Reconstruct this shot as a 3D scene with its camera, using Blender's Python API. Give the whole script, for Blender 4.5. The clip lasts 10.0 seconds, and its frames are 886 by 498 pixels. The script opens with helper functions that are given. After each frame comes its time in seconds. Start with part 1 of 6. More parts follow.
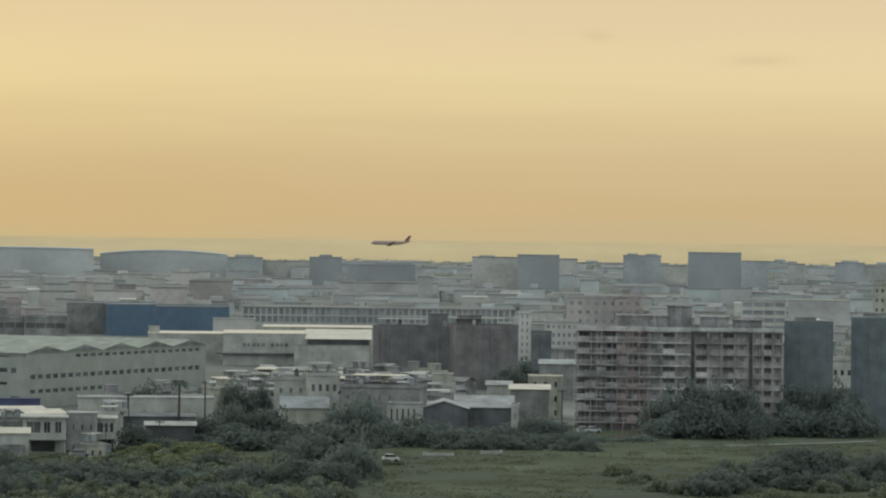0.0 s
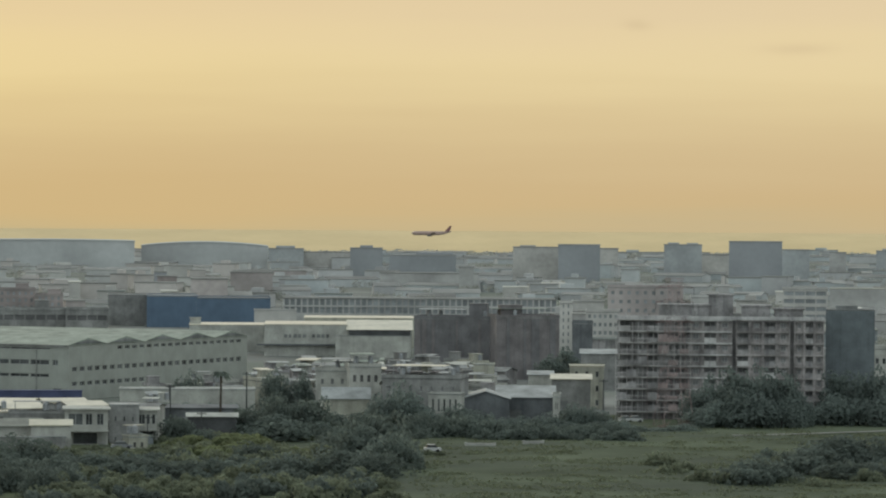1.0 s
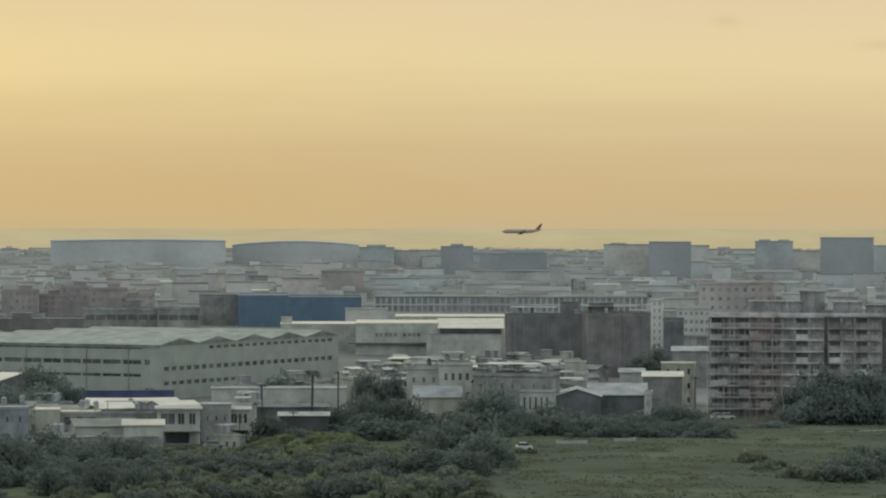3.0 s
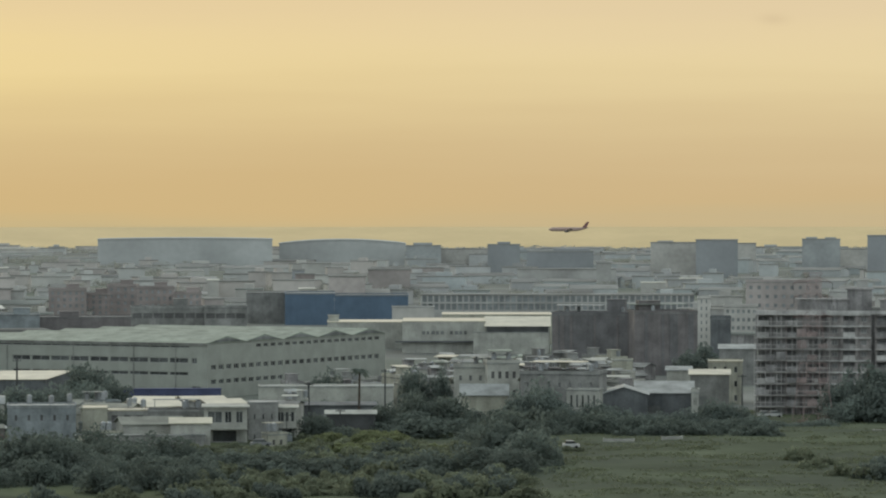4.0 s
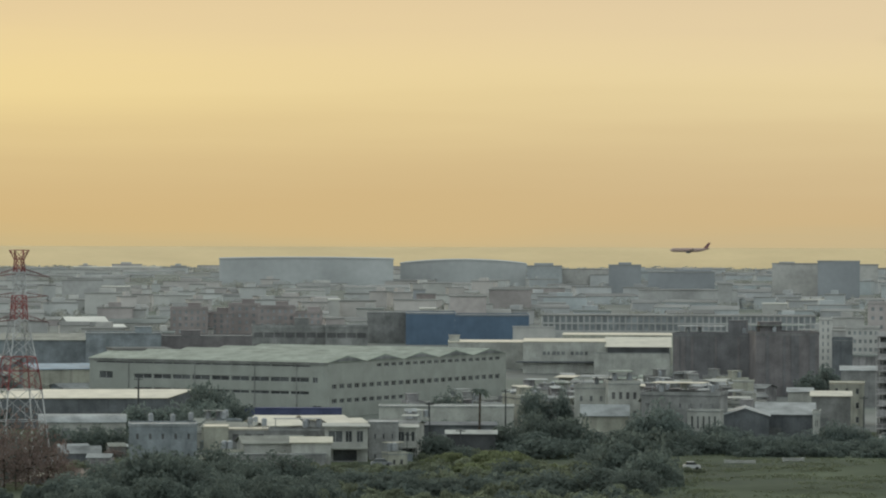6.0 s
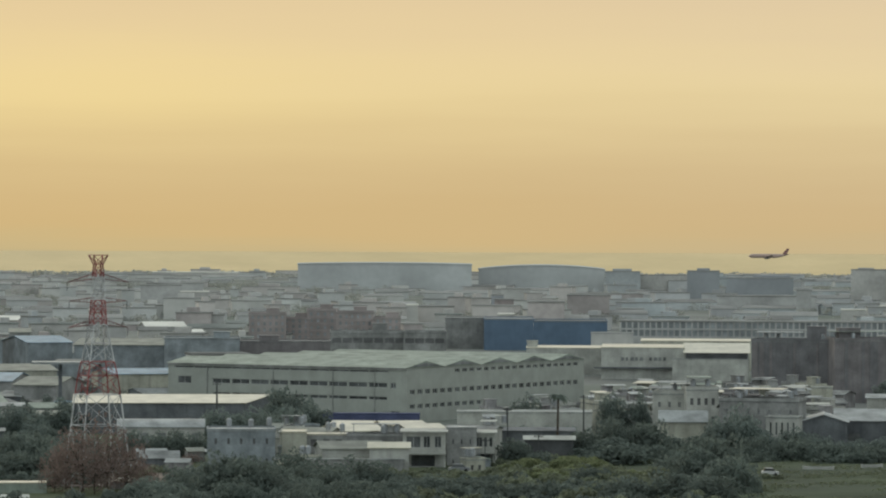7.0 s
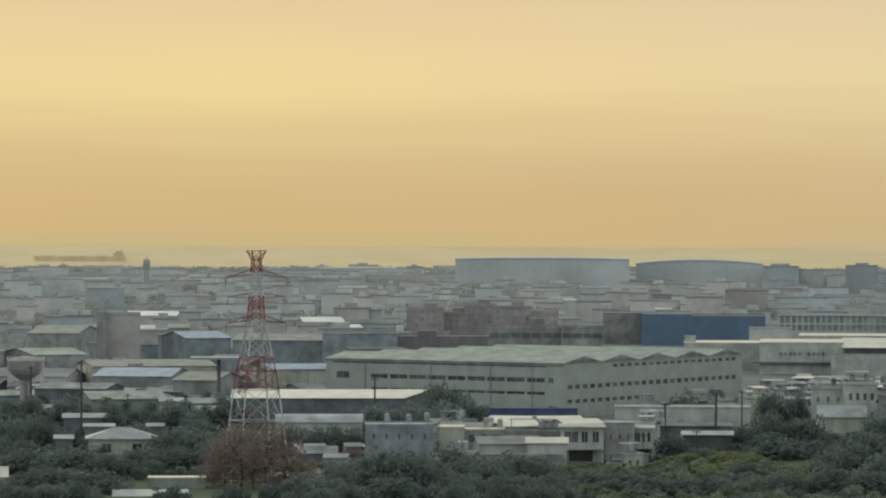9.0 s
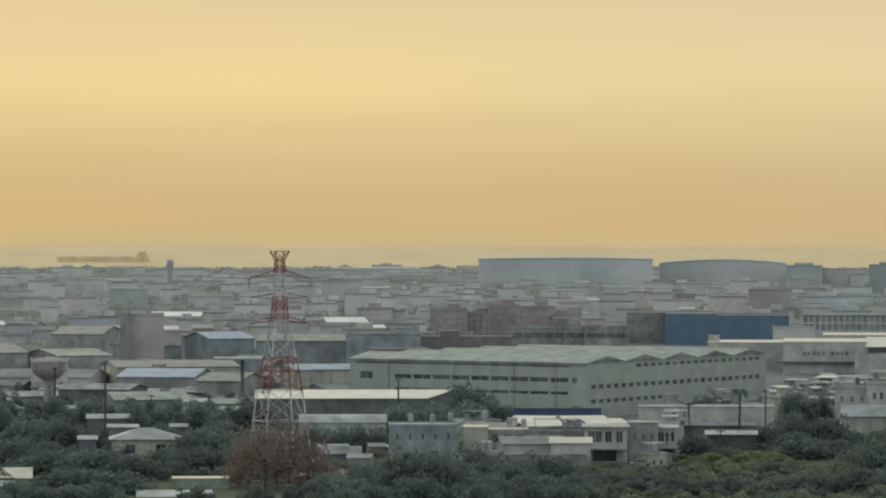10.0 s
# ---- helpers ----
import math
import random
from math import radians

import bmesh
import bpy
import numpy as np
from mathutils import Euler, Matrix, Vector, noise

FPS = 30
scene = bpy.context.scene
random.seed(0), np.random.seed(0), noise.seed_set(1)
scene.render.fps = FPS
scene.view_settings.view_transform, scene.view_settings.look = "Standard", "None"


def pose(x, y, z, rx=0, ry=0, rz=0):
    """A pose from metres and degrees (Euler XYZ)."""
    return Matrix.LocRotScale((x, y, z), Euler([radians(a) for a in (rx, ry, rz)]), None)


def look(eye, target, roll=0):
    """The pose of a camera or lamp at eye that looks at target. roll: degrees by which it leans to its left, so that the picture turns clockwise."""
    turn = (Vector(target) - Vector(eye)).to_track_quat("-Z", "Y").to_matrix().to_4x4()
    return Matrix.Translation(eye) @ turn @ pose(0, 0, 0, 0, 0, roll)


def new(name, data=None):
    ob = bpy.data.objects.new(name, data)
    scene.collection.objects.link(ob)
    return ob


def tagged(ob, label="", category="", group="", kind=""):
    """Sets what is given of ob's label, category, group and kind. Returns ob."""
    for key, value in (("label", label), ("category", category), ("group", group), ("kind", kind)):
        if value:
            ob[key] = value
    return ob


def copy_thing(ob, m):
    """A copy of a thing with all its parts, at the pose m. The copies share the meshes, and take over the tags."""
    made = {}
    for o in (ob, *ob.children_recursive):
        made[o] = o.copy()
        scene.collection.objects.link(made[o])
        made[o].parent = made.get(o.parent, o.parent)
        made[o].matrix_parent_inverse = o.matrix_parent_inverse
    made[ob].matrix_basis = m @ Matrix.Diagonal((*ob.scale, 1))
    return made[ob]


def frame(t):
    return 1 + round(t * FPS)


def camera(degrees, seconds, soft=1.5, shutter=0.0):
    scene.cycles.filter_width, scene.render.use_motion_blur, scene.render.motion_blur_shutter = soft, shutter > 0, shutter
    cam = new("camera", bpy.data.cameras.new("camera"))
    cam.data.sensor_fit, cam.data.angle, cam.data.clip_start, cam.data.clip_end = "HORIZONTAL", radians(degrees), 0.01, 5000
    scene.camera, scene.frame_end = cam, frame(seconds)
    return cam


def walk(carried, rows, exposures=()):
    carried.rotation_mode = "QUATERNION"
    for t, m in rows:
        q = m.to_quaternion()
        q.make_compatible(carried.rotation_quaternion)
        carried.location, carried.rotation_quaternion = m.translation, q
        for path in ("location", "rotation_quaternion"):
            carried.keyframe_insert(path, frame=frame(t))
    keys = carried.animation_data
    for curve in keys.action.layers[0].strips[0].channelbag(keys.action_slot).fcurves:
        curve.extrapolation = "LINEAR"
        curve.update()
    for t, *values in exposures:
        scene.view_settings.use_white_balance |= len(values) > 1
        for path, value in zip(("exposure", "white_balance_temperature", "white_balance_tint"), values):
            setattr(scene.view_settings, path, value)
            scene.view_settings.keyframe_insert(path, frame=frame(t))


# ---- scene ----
# ---- camera: a long lens on a high balcony, panning to its left on the spot ----
EYE = 45.0
cam = camera(13.0, 10.0, soft=2.1)
TURNS = [
    (0.0, 89.680, -0.663, -8.217), (0.5, 89.608, -0.450, -7.871), (1.0, 89.531, -0.377, -7.619),
    (1.5, 89.469, -0.342, -7.238), (2.0, 89.445, -0.214, -6.835), (2.5, 89.511, -0.129, -6.562),
    (4.0, 89.472, 0.019, -5.599), (4.5, 89.568, -0.072, -5.183), (5.0, 89.691, -0.114, -4.737),
    (5.5, 89.730, -0.153, -4.326), (6.8, 89.836, -0.211, -2.883), (7.0, 89.844, -0.238, -2.661),
    (7.5, 89.814, -0.245, -2.106), (8.0, 89.776, -0.292, -1.489), (8.5, 89.773, -0.230, -0.833),
    (9.0, 89.766, -0.122, -0.342), (9.5, 89.756, -0.023, -0.110), (10.0, 89.767, 0.000, 0.000),
]
walk(cam, [(t, pose(0, 0, EYE, rx, ry, rz)) for t, rx, ry, rz in TURNS])
scene.view_settings.exposure = 0.0

# ---- sky: a low sun behind an even evening overcast, ahead and to the left ----
SUN_BEARING, SUN_HEIGHT = -16.0, 24.0
world = bpy.data.worlds.new("evening_sky")
scene.world = world
world.use_nodes = True
wt = world.node_tree
wt.nodes.clear()


def wmath(op, a, b=None, clamp=False):
    n = wt.nodes.new("ShaderNodeMath")
    n.operation, n.use_clamp = op, clamp
    for i, v in enumerate((a, b)):
        if v is None:
            continue
        if isinstance(v, (int, float)):
            n.inputs[i].default_value = v
        else:
            wt.links.new(v, n.inputs[i])
    return n.outputs[0]


def wmix(fac, a, b, kind="MIX"):
    n = wt.nodes.new("ShaderNodeMix")
    n.data_type, n.blend_type, n.clamp_factor = "RGBA", kind, True
    for i, v in ((0, fac), (6, a), (7, b)):
        if isinstance(v, (int, float)):
            n.inputs[i].default_value = v
        elif isinstance(v, tuple):
            n.inputs[i].default_value = (*v, 1)
        else:
            wt.links.new(v, n.inputs[i])
    return n.outputs[2]


def srgb(r, g, b):
    return tuple((c / 255 / 12.92) if c < 10.3 else ((c / 255 + 0.055) / 1.055) ** 2.4 for c in (r, g, b))


def fill_ramp(ramp, stops):
    ramp.interpolation = "B_SPLINE"
    while len(ramp.elements) < len(stops):
        ramp.elements.new(0.5)
    for e, (p, c) in zip(ramp.elements, stops):
        e.position, e.color = p, (*c, 1)


coord = wt.nodes.new("ShaderNodeTexCoord")
sep = wt.nodes.new("ShaderNodeSeparateXYZ")
wt.links.new(coord.outputs["Generated"], sep.inputs[0])
sx, sy, sz = sep.outputs
# cloud streaks, long and flat
stretch = wt.nodes.new("ShaderNodeMapping")
stretch.inputs["Scale"].default_value = (5.0, 5.0, 75.0)
wt.links.new(coord.outputs["Generated"], stretch.inputs[0])
streak = wt.nodes.new("ShaderNodeTexNoise")
streak.inputs["Scale"].default_value, streak.inputs["Detail"].default_value = 1.6, 3.0
wt.links.new(stretch.outputs[0], streak.inputs["Vector"])
wob = wmath("MULTIPLY", wmath("SUBTRACT", streak.outputs[0], 0.5), 0.012)
# the low band, from the sea's haze up to about 4 degrees
low = wt.nodes.new("ShaderNodeValToRGB")
wt.links.new(wmath("DIVIDE", wmath("ADD", wmath("ADD", sz, 0.008), wob), 0.076, clamp=True), low.inputs[0])
fill_ramp(low.color_ramp, [
    (0.00, srgb(178, 168, 138)), (0.06, srgb(200, 181, 138)), (0.13, srgb(207, 179, 130)), (0.26, srgb(208, 182, 136)),
    (0.42, srgb(217, 193, 145)), (0.56, srgb(229, 207, 156)), (0.66, srgb(233, 211, 161)), (0.80, srgb(229, 206, 162)), (1.0, srgb(223, 200, 162))])
# brighter and yellower towards the hidden sun
side = wmath("MULTIPLY", wmath("SUBTRACT", 0.12, sx, clamp=True), 2.4, clamp=True)
lowc = wmix(wmath("MULTIPLY", side, 0.7), low.outputs[0], (1.13, 1.06, 0.80), "MULTIPLY")
# greyer and cooler away from the sun
away = wmath("MULTIPLY", wmath("SUBTRACT", sx, 0.06, clamp=True), 7.0, clamp=True)
lowc = wmix(away, lowc, (0.985, 1.0, 1.05), "MULTIPLY")
# two small faint clouds
tint = lowc
for cb, ce, wide, tall in ((10.50, 2.86, 0.0035, 0.0016), (12.80, 2.49, 0.0085, 0.0013)):
    dx = wmath("DIVIDE", wmath("SUBTRACT", wmath("ADD", sx, wmath("MULTIPLY", wob, 0.6)), math.sin(radians(cb)) * math.cos(radians(ce))), wide)
    dz = wmath("DIVIDE", wmath("SUBTRACT", wmath("ADD", sz, wmath("MULTIPLY", wob, 0.25)), math.sin(radians(ce))), tall)
    far_off = wmath("ADD", wmath("MULTIPLY", dx, dx), wmath("MULTIPLY", dz, dz))
    puff = wmath("MULTIPLY", wmath("POWER", 2.718, wmath("MULTIPLY", far_off, -1.0)), wmath("MULTIPLY", wmath("GREATER_THAN", sy, 0.0), 0.35))
    tint = wmix(puff, tint, srgb(205, 183, 146))
# thinner cloud before the hidden sun
gx = wmath("DIVIDE", wmath("SUBTRACT", wmath("ADD", sx, wmath("MULTIPLY", wob, 2.0)), math.sin(radians(-2.54))), 0.06)
gz = wmath("DIVIDE", wmath("SUBTRACT", wmath("ADD", sz, wmath("MULTIPLY", wob, 0.8)), math.sin(radians(2.17))), 0.011)
thin = wmath("POWER", 2.718, wmath("MULTIPLY", wmath("ADD", wmath("MULTIPLY", gx, gx), wmath("MULTIPLY", gz, gz)), -1.0))
lowc = wmix(wmath("MULTIPLY", thin, wmath("MULTIPLY", wmath("GREATER_THAN", sy, 0.0), 0.3)), tint, srgb(246, 220, 150))
# the rest of the dome: grey cloud with thin blue behind it
sky = wt.nodes.new("ShaderNodeTexSky")
sky.sky_type, sky.sun_disc = "NISHITA", False
sky.sun_elevation, sky.sun_rotation = radians(SUN_HEIGHT), radians(SUN_BEARING)
cloud = wt.nodes.new("ShaderNodeTexNoise")
cloud.inputs["Scale"].default_value, cloud.inputs["Detail"].default_value = 3.0, 4.0
wt.links.new(coord.outputs["Generated"], cloud.inputs["Vector"])
dome = wmix(cloud.outputs[0], (0.72, 0.80, 0.79), (0.90, 0.99, 0.965))
dim = wmix(0.04, dome, sky.outputs[0])
ahead = wmath("MULTIPLY", wmath("ADD", sy, 0.15, clamp=True), 1.4, clamp=True)
high = wmath("DIVIDE", wmath("SUBTRACT", sz, 0.06, clamp=True), 0.35, clamp=True)
warm = wmath("MULTIPLY", ahead, wmath("SUBTRACT", 1.0, high, clamp=True))
final = wmix(warm, dim, lowc)
bg = wt.nodes.new("ShaderNodeBackground")
bg.inputs["Strength"].default_value = 1.0
wt.links.new(final, bg.inputs[0])
wt.links.new(bg.outputs[0], wt.nodes.new("ShaderNodeOutputWorld").inputs[0])

sun = new("sun", bpy.data.lights.new("sun", "SUN"))
sun.data.energy, sun.data.angle, sun.data.color = 0.5, radians(18), (1.0, 0.86, 0.62)
sun.matrix_world = look((0, 0, 0), (-math.sin(radians(SUN_BEARING)), -math.cos(radians(SUN_BEARING)), -math.tan(radians(SUN_HEIGHT))))

# ---- materials ----
MATS = {}


def leaf_mat(name, colour, each=0.3):
    """Leaves: part of the light comes back, part shines through them."""
    m = mat(name, colour, rough=0.85, vary=0.12, scale=0.3, each=each * 0.6, bump=0.0, spec=0.08)
    t = m.node_tree
    p = t.nodes["Principled BSDF"]
    thin = t.nodes.new("ShaderNodeBsdfTranslucent")
    t.links.new(p.inputs["Base Color"].links[0].from_socket, thin.inputs[0])
    both = t.nodes.new("ShaderNodeMixShader")
    both.inputs[0].default_value = 0.62
    t.links.new(p.outputs[0], both.inputs[1])
    t.links.new(thin.outputs[0], both.inputs[2])
    t.links.new(both.outputs[0], t.nodes["Material Output"].inputs[0])
    return m


def mat(name, colour, rough=0.85, vary=0.18, scale=0.25, fine=2.2, streaks=0.0, bump=0.15, metal=0.0, second=None, each=0.0, spec=0.25):
    """A weathered surface: blotches and grain, rain streaks down walls, a tone of its own for each object."""
    if name in MATS:
        return MATS[name]
    m = MATS[name] = bpy.data.materials.new(name)
    m.use_nodes = True
    t = m.node_tree
    p = t.nodes["Principled BSDF"]
    p.inputs["Roughness"].default_value, p.inputs["Metallic"].default_value = rough, metal
    p.inputs["Specular IOR Level"].default_value = spec
    geo = t.nodes.new("ShaderNodeNewGeometry")

    def noise_at(size, detail, stretch_z=1.0):
        mp = t.nodes.new("ShaderNodeMapping")
        mp.inputs["Scale"].default_value = (size, size, size * stretch_z)
        t.links.new(geo.outputs["Position"], mp.inputs[0])
        n = t.nodes.new("ShaderNodeTexNoise")
        n.inputs["Scale"].default_value, n.inputs["Detail"].default_value = 1.0, detail
        t.links.new(mp.outputs[0], n.inputs["Vector"])
        return n.outputs[0]

    def mix(fac, a, b, kind="MIX"):
        n = t.nodes.new("ShaderNodeMix")
        n.data_type, n.blend_type = "RGBA", kind
        for i, v in ((0, fac), (6, a), (7, b)):
            if isinstance(v, (int, float)):
                n.inputs[i].default_value = v
            elif isinstance(v, tuple):
                n.inputs[i].default_value = (*v, 1)
            else:
                t.links.new(v, n.inputs[i])
        return n.outputs[2]

    def steep(v, lo, hi):
        n = t.nodes.new("ShaderNodeMapRange")
        n.inputs[1].default_value, n.inputs[2].default_value = lo, hi
        t.links.new(v, n.inputs[0])
        return n.outputs[0]

    dark = tuple(c * (1 - vary) ** 2 for c in colour)
    light = tuple(min(0.9, c * (1 + vary)) for c in colour)
    big = steep(noise_at(scale, 3), 0.32, 0.68)
    c = mix(big, dark, light)
    if second:
        c = mix(steep(noise_at(scale * 0.6, 4), 0.46, 0.6), c, second)
    small = noise_at(fine, 2)
    c = mix(0.5 * min(1, vary * 3), c, mix(steep(small, 0.3, 0.7), (0.62, 0.62, 0.62), (1.3, 1.3, 1.3)), "MULTIPLY")
    if streaks:
        s = steep(noise_at(1.1, 3, 0.06), 0.5, 0.72)
        c = mix(s, c, mix(1.0, c, (1 - streaks, 1 - streaks, 1 - streaks * 0.95), "MULTIPLY"))
    if each:
        info = t.nodes.new("ShaderNodeObjectInfo")
        c = mix(1.0, c, mix(info.outputs["Random"], (1 - each,) * 3, (1 + each * 0.7,) * 3), "MULTIPLY")
    t.links.new(c, p.inputs["Base Color"])
    b = t.nodes.new("ShaderNodeBump")
    b.inputs["Strength"].default_value, b.inputs["Distance"].default_value = bump, 0.3
    t.links.new(small, b.inputs["Height"])
    t.links.new(b.outputs[0], p.inputs["Normal"])
    return m


# near and middle ground
M_WHITE = mat("white_render", (0.36, 0.36, 0.325), streaks=0.12, vary=0.14)
M_CREAM = mat("cream_render", (0.35, 0.345, 0.285), streaks=0.25, vary=0.14)
M_GREYWALL = mat("grey_render", (0.25, 0.25, 0.238), streaks=0.15, vary=0.2, each=0.15)
M_BLUEGREY = mat("blue_grey_cladding", (0.215, 0.237, 0.245), streaks=0.1)
M_DARKWALL = mat("dark_cladding", (0.125, 0.132, 0.137), streaks=0.2)
M_CONCRETE = mat("bare_concrete", (0.275, 0.265, 0.26), streaks=0.4, vary=0.25, each=0.12)
M_WARMCONC = mat("brownish_render", (0.31, 0.288, 0.278), streaks=0.3, vary=0.25, each=0.15)
M_SLAB = mat("pale_slab_edge", (0.47, 0.46, 0.445), streaks=0.3)
M_BROWN = mat("brown_tile_wall", (0.152, 0.148, 0.15), streaks=0.12, vary=0.15)
M_BROWN_WARM = mat("warm_brown_tile_wall", (0.17, 0.157, 0.155), streaks=0.12, vary=0.15)
M_NET = mat("building_net", (0.128, 0.146, 0.153), vary=0.1, streaks=0.2, scale=0.4)
M_FACTORY = mat("factory_render", (0.285, 0.297, 0.265), streaks=0.04, vary=0.06)
M_ROOF_GREEN = mat("pale_green_sheet_roof", (0.222, 0.25, 0.21), rough=0.75, vary=0.16, streaks=0.15)
M_ROOF_CREAM = mat("cream_sheet_roof", (0.44, 0.405, 0.31), rough=0.38, vary=0.1)
M_ROOF_PALE = mat("pale_sheet_roof", (0.25, 0.262, 0.255), rough=0.6, vary=0.2, each=0.15)
M_ROOF_DULL = mat("dull_cream_sheet_roof", (0.195, 0.2, 0.172), rough=0.75, vary=0.15)
M_SHADEGLASS = mat("shaded_brown_glass", (0.115, 0.113, 0.112), rough=0.5, vary=0.2)
M_ROOF_GREY = mat("grey_roof", (0.186, 0.192, 0.186), vary=0.25, each=0.3)
M_ROOF_BLUE = mat("blue_sheet_roof", (0.136, 0.205, 0.26), rough=0.55, vary=0.15)
M_BLUE = mat("blue_cladding", (0.092, 0.135, 0.19), vary=0.06, streaks=0.06, rough=0.7)
M_BLUE_DEEP = mat("deep_blue_paint", (0.07, 0.08, 0.145), vary=0.15)
M_GLASS = mat("dark_window_glass", (0.085, 0.09, 0.09), rough=0.2, vary=0.3, bump=0.02, each=0.5)
M_FRAME = mat("window_frame", (0.341, 0.347, 0.335), vary=0.1)
M_STEEL = mat("galvanised_steel", (0.279, 0.291, 0.298), rough=0.5, metal=0.3, vary=0.15)
M_REDPAINT = mat("faded_red_paint", (0.25, 0.066, 0.062), rough=0.6, vary=0.2)
M_WHITEPAINT = mat("weathered_white_paint", (0.42, 0.42, 0.41), rough=0.6, vary=0.15)
M_POLE = mat("dark_pole", (0.07, 0.072, 0.072), vary=0.2)
M_RED_SCAF = mat("red_brown_scaffold_net", (0.265, 0.215, 0.205), vary=0.2)
M_BARK = mat("bark", (0.075, 0.06, 0.045), vary=0.3, scale=1.5)
M_LEAF = leaf_mat("leaves", (0.16, 0.19, 0.165))
M_LEAF_OLIVE = leaf_mat("olive_leaves", (0.202, 0.226, 0.156))
# lighter copy of the leaves with haze mixed in, for farther trees
M_LEAF_HAZED = leaf_mat("hazed_grey_green_leaves", (0.18, 0.214, 0.192))
M_LEAF_LIME = leaf_mat("yellow_green_leaves", (0.232, 0.26, 0.142))
M_LEAF_RUST = leaf_mat("rust_brown_leaves", (0.225, 0.175, 0.155), 0.1)
M_GRASS = mat("meadow_grass", (0.082, 0.096, 0.064), rough=0.95, vary=0.22, scale=0.03, fine=0.3, second=(0.066, 0.076, 0.056), spec=0.03)
M_ROAD = mat("worn_road", (0.24, 0.24, 0.22), vary=0.15)
M_TOWER = mat("slate_grey_tower_wall", (0.275, 0.286, 0.295), vary=0.07, scale=0.03, fine=0.3)
M_ARM = mat("dark_red_steel", (0.16, 0.07, 0.062), rough=0.6, vary=0.2)
M_SHAFT = mat("warm_grey_tower_concrete", (0.3, 0.295, 0.285), vary=0.08, scale=0.05)
M_FADED = mat("bleached_pink_paint", (0.32, 0.235, 0.225), rough=0.7, vary=0.15)
M_CARWHITE = mat("white_car_paint", (0.446, 0.446, 0.434), rough=0.3, vary=0.05)
M_CARGREY = mat("grey_car_paint", (0.186, 0.192, 0.198), rough=0.3, vary=0.05)
M_TYRE = mat("tyre_rubber", (0.02, 0.02, 0.02), vary=0.1)
# far town: distance haze is mixed into the wall and roof colours
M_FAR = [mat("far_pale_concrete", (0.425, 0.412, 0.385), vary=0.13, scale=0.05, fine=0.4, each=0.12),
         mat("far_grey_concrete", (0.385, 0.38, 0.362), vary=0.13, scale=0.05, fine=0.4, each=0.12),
         mat("far_haze_dulled_brick", (0.375, 0.34, 0.322), vary=0.13, scale=0.05, fine=0.4, each=0.12),
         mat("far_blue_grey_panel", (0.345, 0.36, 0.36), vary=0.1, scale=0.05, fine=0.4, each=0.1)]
# roofs darker than the walls, to even out the skylight on them
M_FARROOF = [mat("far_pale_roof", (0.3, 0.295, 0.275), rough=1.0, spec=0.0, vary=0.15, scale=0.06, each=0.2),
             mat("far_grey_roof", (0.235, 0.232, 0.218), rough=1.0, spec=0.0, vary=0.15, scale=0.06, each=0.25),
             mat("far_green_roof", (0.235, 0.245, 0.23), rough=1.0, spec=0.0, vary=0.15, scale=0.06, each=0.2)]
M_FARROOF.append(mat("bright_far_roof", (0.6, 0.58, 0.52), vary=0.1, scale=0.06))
# paler again: more haze in the colour beyond 1900 m
M_HAZED = [mat("hazed_far_concrete", (0.485, 0.475, 0.445), vary=0.1, scale=0.04, fine=0.3, each=0.1),
              mat("hazed_far_panel", (0.455, 0.455, 0.435), vary=0.1, scale=0.04, fine=0.3, each=0.1),
              mat("hazed_far_brick", (0.455, 0.425, 0.398), vary=0.1, scale=0.04, fine=0.3, each=0.1)]
# cooler haze tone for walls on the side away from the sun
M_HAZED_COOL = [mat("cool_far_concrete", (0.42, 0.435, 0.43), vary=0.1, scale=0.04, fine=0.3, each=0.1),
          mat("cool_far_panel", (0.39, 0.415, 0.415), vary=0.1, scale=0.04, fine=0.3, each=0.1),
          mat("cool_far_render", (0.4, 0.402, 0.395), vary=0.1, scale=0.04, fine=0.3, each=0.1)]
M_HAZED_ROOF = [mat("hazed_far_roof", (0.27, 0.267, 0.252), rough=1.0, spec=0.0, vary=0.12, scale=0.05, each=0.15),
                   mat("hazed_dark_far_roof", (0.235, 0.232, 0.22), rough=1.0, spec=0.0, vary=0.12, scale=0.05, each=0.15)]
M_HANGAR = mat("hangar_panel", (0.408, 0.416, 0.408), vary=0.09, scale=0.02, fine=0.2)
M_HANGAR_BAND = mat("hangar_dark_panel", (0.39, 0.398, 0.392), vary=0.07, scale=0.02, fine=0.2)
M_FARBRICK = mat("haze_dulled_red_brick", (0.285, 0.25, 0.238), vary=0.14, scale=0.1, fine=0.5, each=0.12)
# leaf colour lifted to pale grey by the haze put into it
M_FARTREE = leaf_mat("hazed_far_leaves", (0.35, 0.36, 0.325), 0.12)
M_WATERTOWER = mat("warm_tank_concrete", (0.27, 0.248, 0.232), vary=0.15, streaks=0.2)
# ship in nearly the sky's tone: sea haze mixed into its colour
M_SHIP = mat("haze_tinted_hull", (0.575, 0.445, 0.285), vary=0.08, scale=0.1)
M_PLANE = mat("aircraft_white_skin", (0.36, 0.262, 0.225), rough=0.45, vary=0.05)
M_PLANE_TAIL = mat("aircraft_tail_paint", (0.2, 0.1, 0.1), rough=0.4, vary=0.08)
M_CLOUDGREY = mat("dark_engine_metal", (0.124, 0.118, 0.118), rough=0.4, vary=0.1)

# ---- building blocks ----
RND = random.Random(7)


def at(bearing, dist, z=0.0):
    """A place on the ground: degrees to the right of the last view's axis, metres from the balcony."""
    a = radians(bearing)
    return Vector((dist * math.sin(a), dist * math.cos(a), z))


